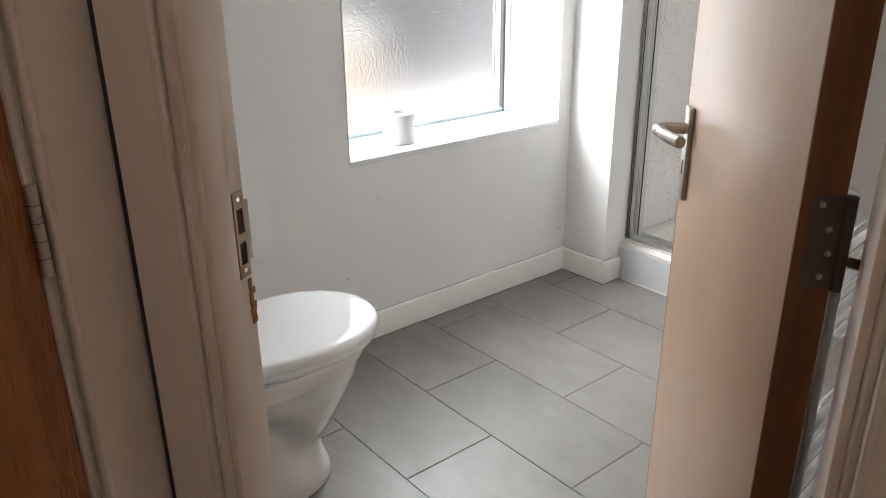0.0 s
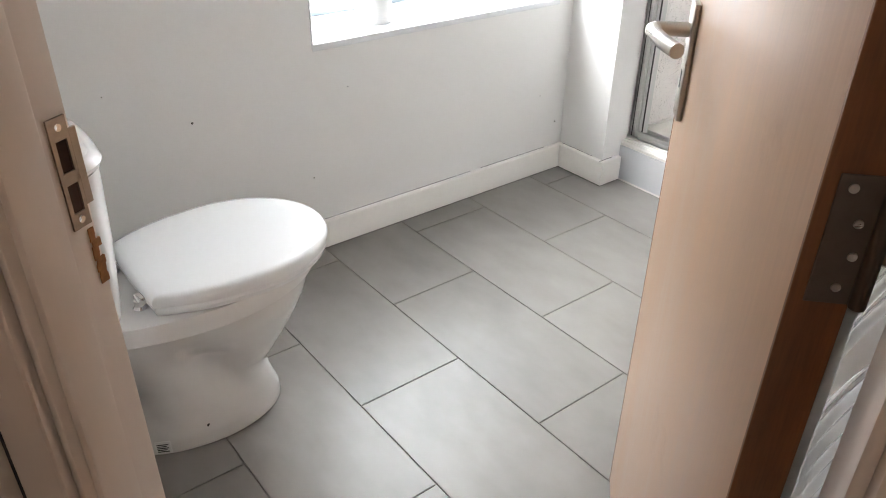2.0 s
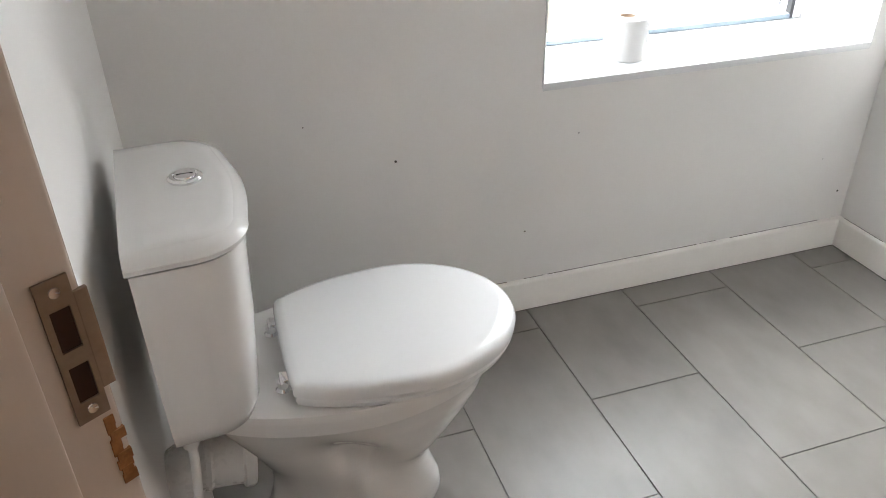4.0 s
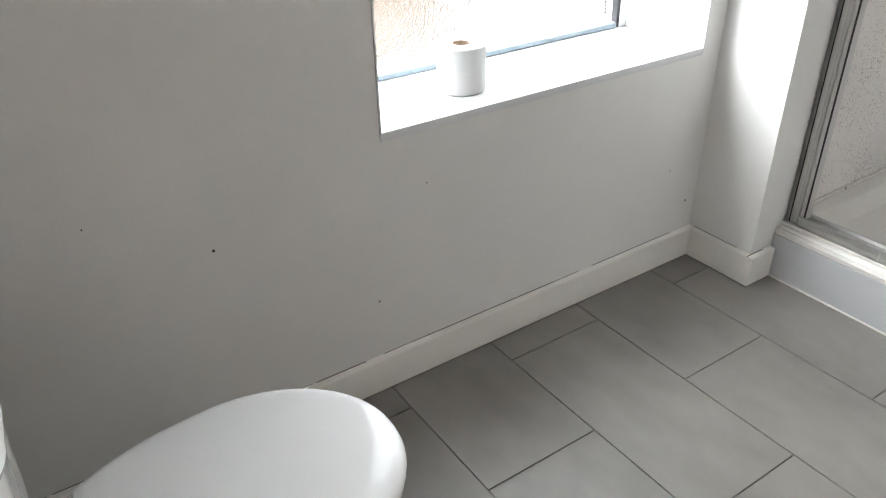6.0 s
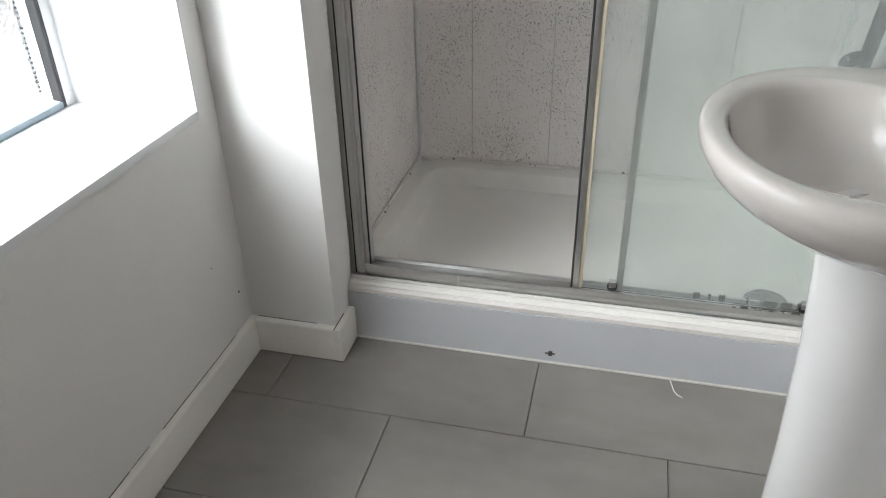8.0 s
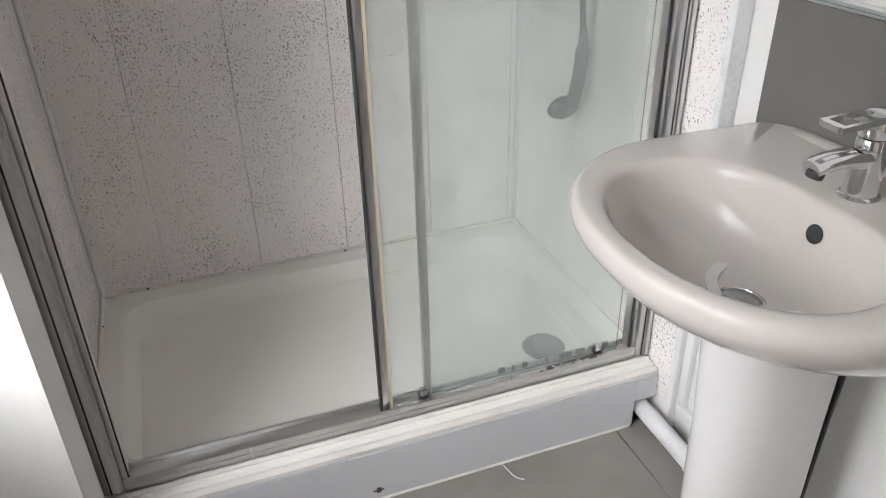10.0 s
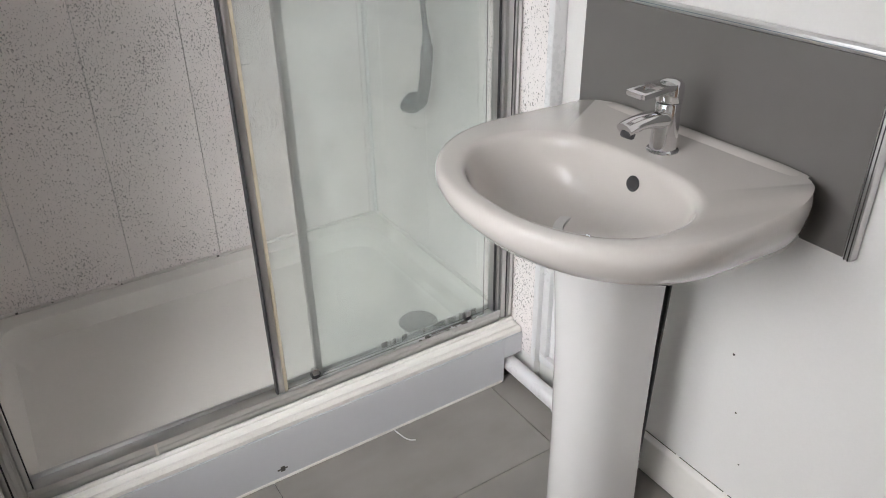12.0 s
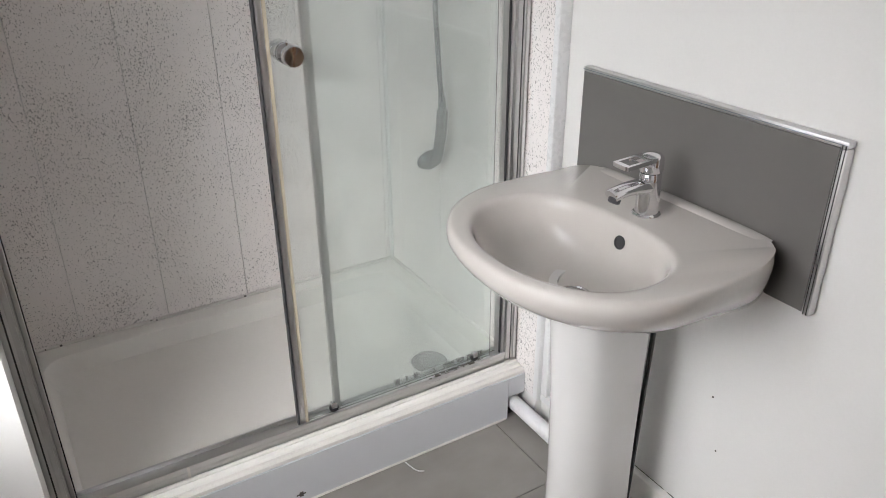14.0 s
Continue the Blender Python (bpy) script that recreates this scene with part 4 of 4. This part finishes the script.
for k in range(24):
    t = -1 + 2 * k / 23
    x = BX + 0.218 * t
    h = 0.0065 * (1 - abs(t) ** 6)
    ring_pts = [Vector((x, 0.602 + d, 0.8135 + z * h / 0.0065)) for d, z in ((0.0, -0.004), (0.0, 0.005), (0.006, 0.0065), (0.016, 0.006), (0.024, 0.003), (0.034, -0.004))]
    row = [ledge.verts.new(p) for p in ring_pts]
    if k:
        for i in range(len(row)):
            ledge.faces.new((before[i], before[(i + 1) % len(row)], row[(i + 1) % len(row)], row[i]))
    else:
        ledge.faces.new(row)
    before = row
ledge.faces.new(before[::-1])
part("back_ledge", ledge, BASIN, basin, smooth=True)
plug = part("waste_fitting", lathe([(0.034, 0), (0.034, 0.003), (0.029, 0.005), (0.027, 0.002)], 32, pose(BX - 0.010, 0.863, 0.6805), False), CHROME, basin, "chrome basin waste", True)
part("plug_disc", lathe([(0.024, 0.002), (0.026, 0.006), (0.022, 0.009), (0.003, 0.010)], 32, pose(BX - 0.010, 0.863, 0.6805, 8, 0, 0)), GREY_CHROME, plug, smooth=True)
part("tail_pipe", tube(arc([(BX - 0.052, 0.69, 0.68), (BX - 0.056, 0.685, 0.58), (BX - 0.048, 0.68, 0.42), (BX - 0.035, 0.67, 0.2), (BX - 0.02, 0.66, 0.0)], 6), 0.0055, 12), DARK, basin, "dark flexible supply hose", True)
part("hose_nut", lathe([(0.013, 0), (0.014, 0.003), (0.014, 0.02), (0.011, 0.024), (0.011, 0.04)], 6, pose(BX - 0.055, 0.687, 0.61)), STEEL, basin)

tap = thing("mixer_tap", "chrome single-lever mixer tap on the washbasin", "tap")
TX, TY, TZ = 1.992, 0.700, 0.8095
part("flange", lathe([(0.0265, 0), (0.027, 0.003), (0.025, 0.006), (0.022, 0.007)], 36, pose(TX, TY, TZ)), CHROME, tap, smooth=True)
part("body", lathe([(0.0225, 0.003), (0.0215, 0.04), (0.0205, 0.07), (0.0202, 0.083), (0.019, 0.0845)], 36, pose(TX, TY, TZ)), CHROME, tap, smooth=True)
spout = []
for d, z, w, h in ((0.006, 0.058, 0.0185, 0.0170), (0.026, 0.060, 0.0185, 0.0150), (0.045, 0.062, 0.0180, 0.0130), (0.065, 0.062, 0.0172, 0.0118), (0.082, 0.0595, 0.0165, 0.0112), (0.094, 0.056, 0.0158, 0.0108)):
    tilt = 0.10 if d < 0.05 else 0.38
    spout.append([Vector((TX + w * math.cos(2 * math.pi * k / 24), TY + d + h * tilt * math.sin(2 * math.pi * k / 24), TZ + z + h * math.sin(2 * math.pi * k / 24))) for k in range(24)])
part("spout", loft(spout), CHROME, tap, smooth=True)
part("aerator", lathe([(0.0085, 0), (0.0115, 0.002), (0.0118, 0.010)], 20, pose(TX, TY + 0.0875, TZ + 0.0415, 22, 0, 0)), DARK, tap, "dark aerator under the spout", True)
part("cap", lathe([(0.0205, 0.0865), (0.0218, 0.090), (0.0222, 0.104), (0.021, 0.114), (0.016, 0.120), (0.008, 0.1228), (0.001, 0.1232)], 36, pose(TX, TY, TZ)), CHROME, tap, smooth=True)
LV = pose(TX, TY, TZ + 0.1135, -3, 0, 0)
loop = bmesh.new()
for x0, x1, y0, y1 in ((-0.0195, -0.0135, 0.006, 0.078), (0.0135, 0.0195, 0.006, 0.078), (-0.0135, 0.0135, 0.070, 0.080), (-0.0135, 0.0135, 0.006, 0.030)):
    box(loop, x0, x1, y0, y1, -0.0035, 0.0045, LV)
part("lever", loop, CHROME, tap, "open loop lever")

# splashback: one dark tile with white trim
back = thing("splashback", "dark grey tile splashback with a silvery edge trim", "splashback")
part("tile", slab(1.7085, 2.310, SOUTH, 0.598, 0.708, 1.004, 0.0012), SPLASH, back)
part("trim", slab(1.694, 2.310, SOUTH, 0.601, 1.0045, 1.016, 0.003), ALU, back, "silvery grooved tile trim", True)
part("trim", slab(1.694, 1.708, SOUTH, 0.601, 0.706, 1.004, 0.003), ALU, back, "silvery grooved tile trim", True)
for x in (1.6972, 1.7030):
    part("trim_groove", slab(x, x + 0.0018, 0.6004, 0.6016, 0.707, 1.010, 0), DARK, back)
part("trim_groove", slab(1.6955, 2.309, 0.6004, 0.6014, 1.0095, 1.0107, 0), GASKET, back)

# towel radiator on the wall behind the door
RAIL = 0.27
rail = thing("towel_radiator", "chrome ladder towel radiator on the wall behind the door", "towel radiator")
for x in (0.885, 1.285):
    part("upright", tube([(x, RAIL + 0.06, 0.12), (x, RAIL + 0.06, 1.02)], 0.014, 16), CHROME, rail, smooth=True)
    part("end_cap", lathe([(0.0142, 0), (0.014, 0.006), (0.008, 0.011), (0.001, 0.012)], 16, pose(x, RAIL + 0.06, 1.02)), CHROME, rail, smooth=True)
    for z in (0.42, 0.95):
        part("bracket", tube([(x, RAIL, z), (x, RAIL + 0.055, z)], 0.008, 12), CHROME, rail, smooth=True)
for z in [0.16 + 0.042 * k for k in range(6)] + [0.50 + 0.042 * k for k in range(6)] + [0.83 + 0.042 * k for k in range(4)]:
    part("rung", tube(arc([(0.885, RAIL + 0.06, z), (0.985, RAIL + 0.070, z), (1.085, RAIL + 0.073, z), (1.185, RAIL + 0.070, z), (1.285, RAIL + 0.06, z)], 3), 0.0105, 10), CHROME, rail, smooth=True)
part("valve", lathe([(0.012, 0), (0.016, 0.01), (0.016, 0.05), (0.01, 0.06)], 16, pose(0.885, RAIL + 0.06, 0.06)), CHROME, rail, smooth=True)
part("tail_pipe", tube([(0.885, RAIL + 0.06, 0.0), (0.885, RAIL + 0.06, 0.07)], 0.0075, 12), CHROME, rail, smooth=True)
part("tail_pipe", tube([(1.285, RAIL + 0.06, 0.0), (1.285, RAIL + 0.06, 0.13)], 0.0075, 12), CHROME, rail, smooth=True)

# small marks and a thread
thread = tagged(part("white_thread", tube(arc([(2.433, 1.002, 0.0022), (2.415, 0.998, 0.0022), (2.398, 0.994, 0.0022), (2.386, 0.987, 0.0022), (2.378, 0.976, 0.0022)], 5), 0.0017, 6), PAPER, smooth=True), "short scrap of white thread on the floor tiles", "thread")
for x, z, r in ((0.928, 0.505, 0.0034), (1.271, 0.248, 0.0026), (1.408, 0.509, 0.0018), (2.31, 0.19, 0.0035), (0.72, 0.62, 0.0016), (2.22, 0.31, 0.0015)):
    tagged(part("wall_mark", lathe([(r, 0), (r * 0.9, 0.0006), (r * 0.4, 0.0009)], 9, pose(x, NORTH, z, 90, 0, 0)), MARK), "small dark nick in the painted wall", "wall mark", "nicks in the painted walls")
for x, z, r in ((1.62, 1.10, 0.0018), (1.83, 0.30, 0.0022), (1.80, 0.19, 0.0018), (1.86, 0.42, 0.0026)):
    tagged(part("wall_mark", lathe([(r, 0), (r * 0.9, 0.0006), (r * 0.4, 0.0009)], 9, pose(x, SOUTH, z, -90, 0, 0)), MARK), "small dark nick in the painted wall", "wall mark", "nicks in the painted walls")

# ---- floor tiles ----
def clip(poly, px, py, nx, ny):
    """Cut a convex outline by a line, keeping the side that (nx, ny) points to."""
    out = []
    for (ax, ay), (bx, by) in zip(poly, poly[1:] + poly[:1]):
        da, db = (ax - px) * nx + (ay - py) * ny, (bx - px) * nx + (by - py) * ny
        if da >= 0:
            out.append((ax, ay))
        if da * db < 0:
            k = da / (da - db)
            out.append((ax + (bx - ax) * k, ay + (by - ay) * k))
    return out


edge = DOOR @ Vector((0, -0.058, 0))
shared = {}
for i in range(-3, 6):
    xa = 0.98 + 0.3 * i
    ya = 1.31 - 1.8 + (0.0 if i % 2 == 0 else 0.3)
    for j in range(0, 6):
        x0, x1, y0, y1 = xa + 0.0011, xa + 0.2989, ya + 0.6 * j + 0.0011, ya + 0.6 * j + 0.5989
        x0, x1, y0, y1 = max(x0, WEST - 0.03), min(x1, 2.458), max(y0, 0.05), min(y1, NORTH + 0.01)
        if x1 - x0 < 0.01 or y1 - y0 < 0.01:
            continue
        poly = clip([(x0, y0), (x1, y0), (x1, y1), (x0, y1)], edge.x, edge.y, DV.x, DV.y)
        if len(poly) < 3 or (x1 > 1.5 and y1 < SOUTH):
            continue
        cx, cy = sum(p[0] for p in poly) / len(poly), sum(p[1] for p in poly) / len(poly)
        def ring(d, z):
            out = []
            for px, py in poly:
                v = Vector((cx - px, cy - py, 0))
                out.append(Vector((px + d * (1 if v.x > 0 else -1), py + d * (1 if v.y > 0 else -1), z)))
            return out
        part("tile", loft([ring(0, -0.004), ring(0, -0.0012), ring(0.0012, 0.0)]), TILE, floor)
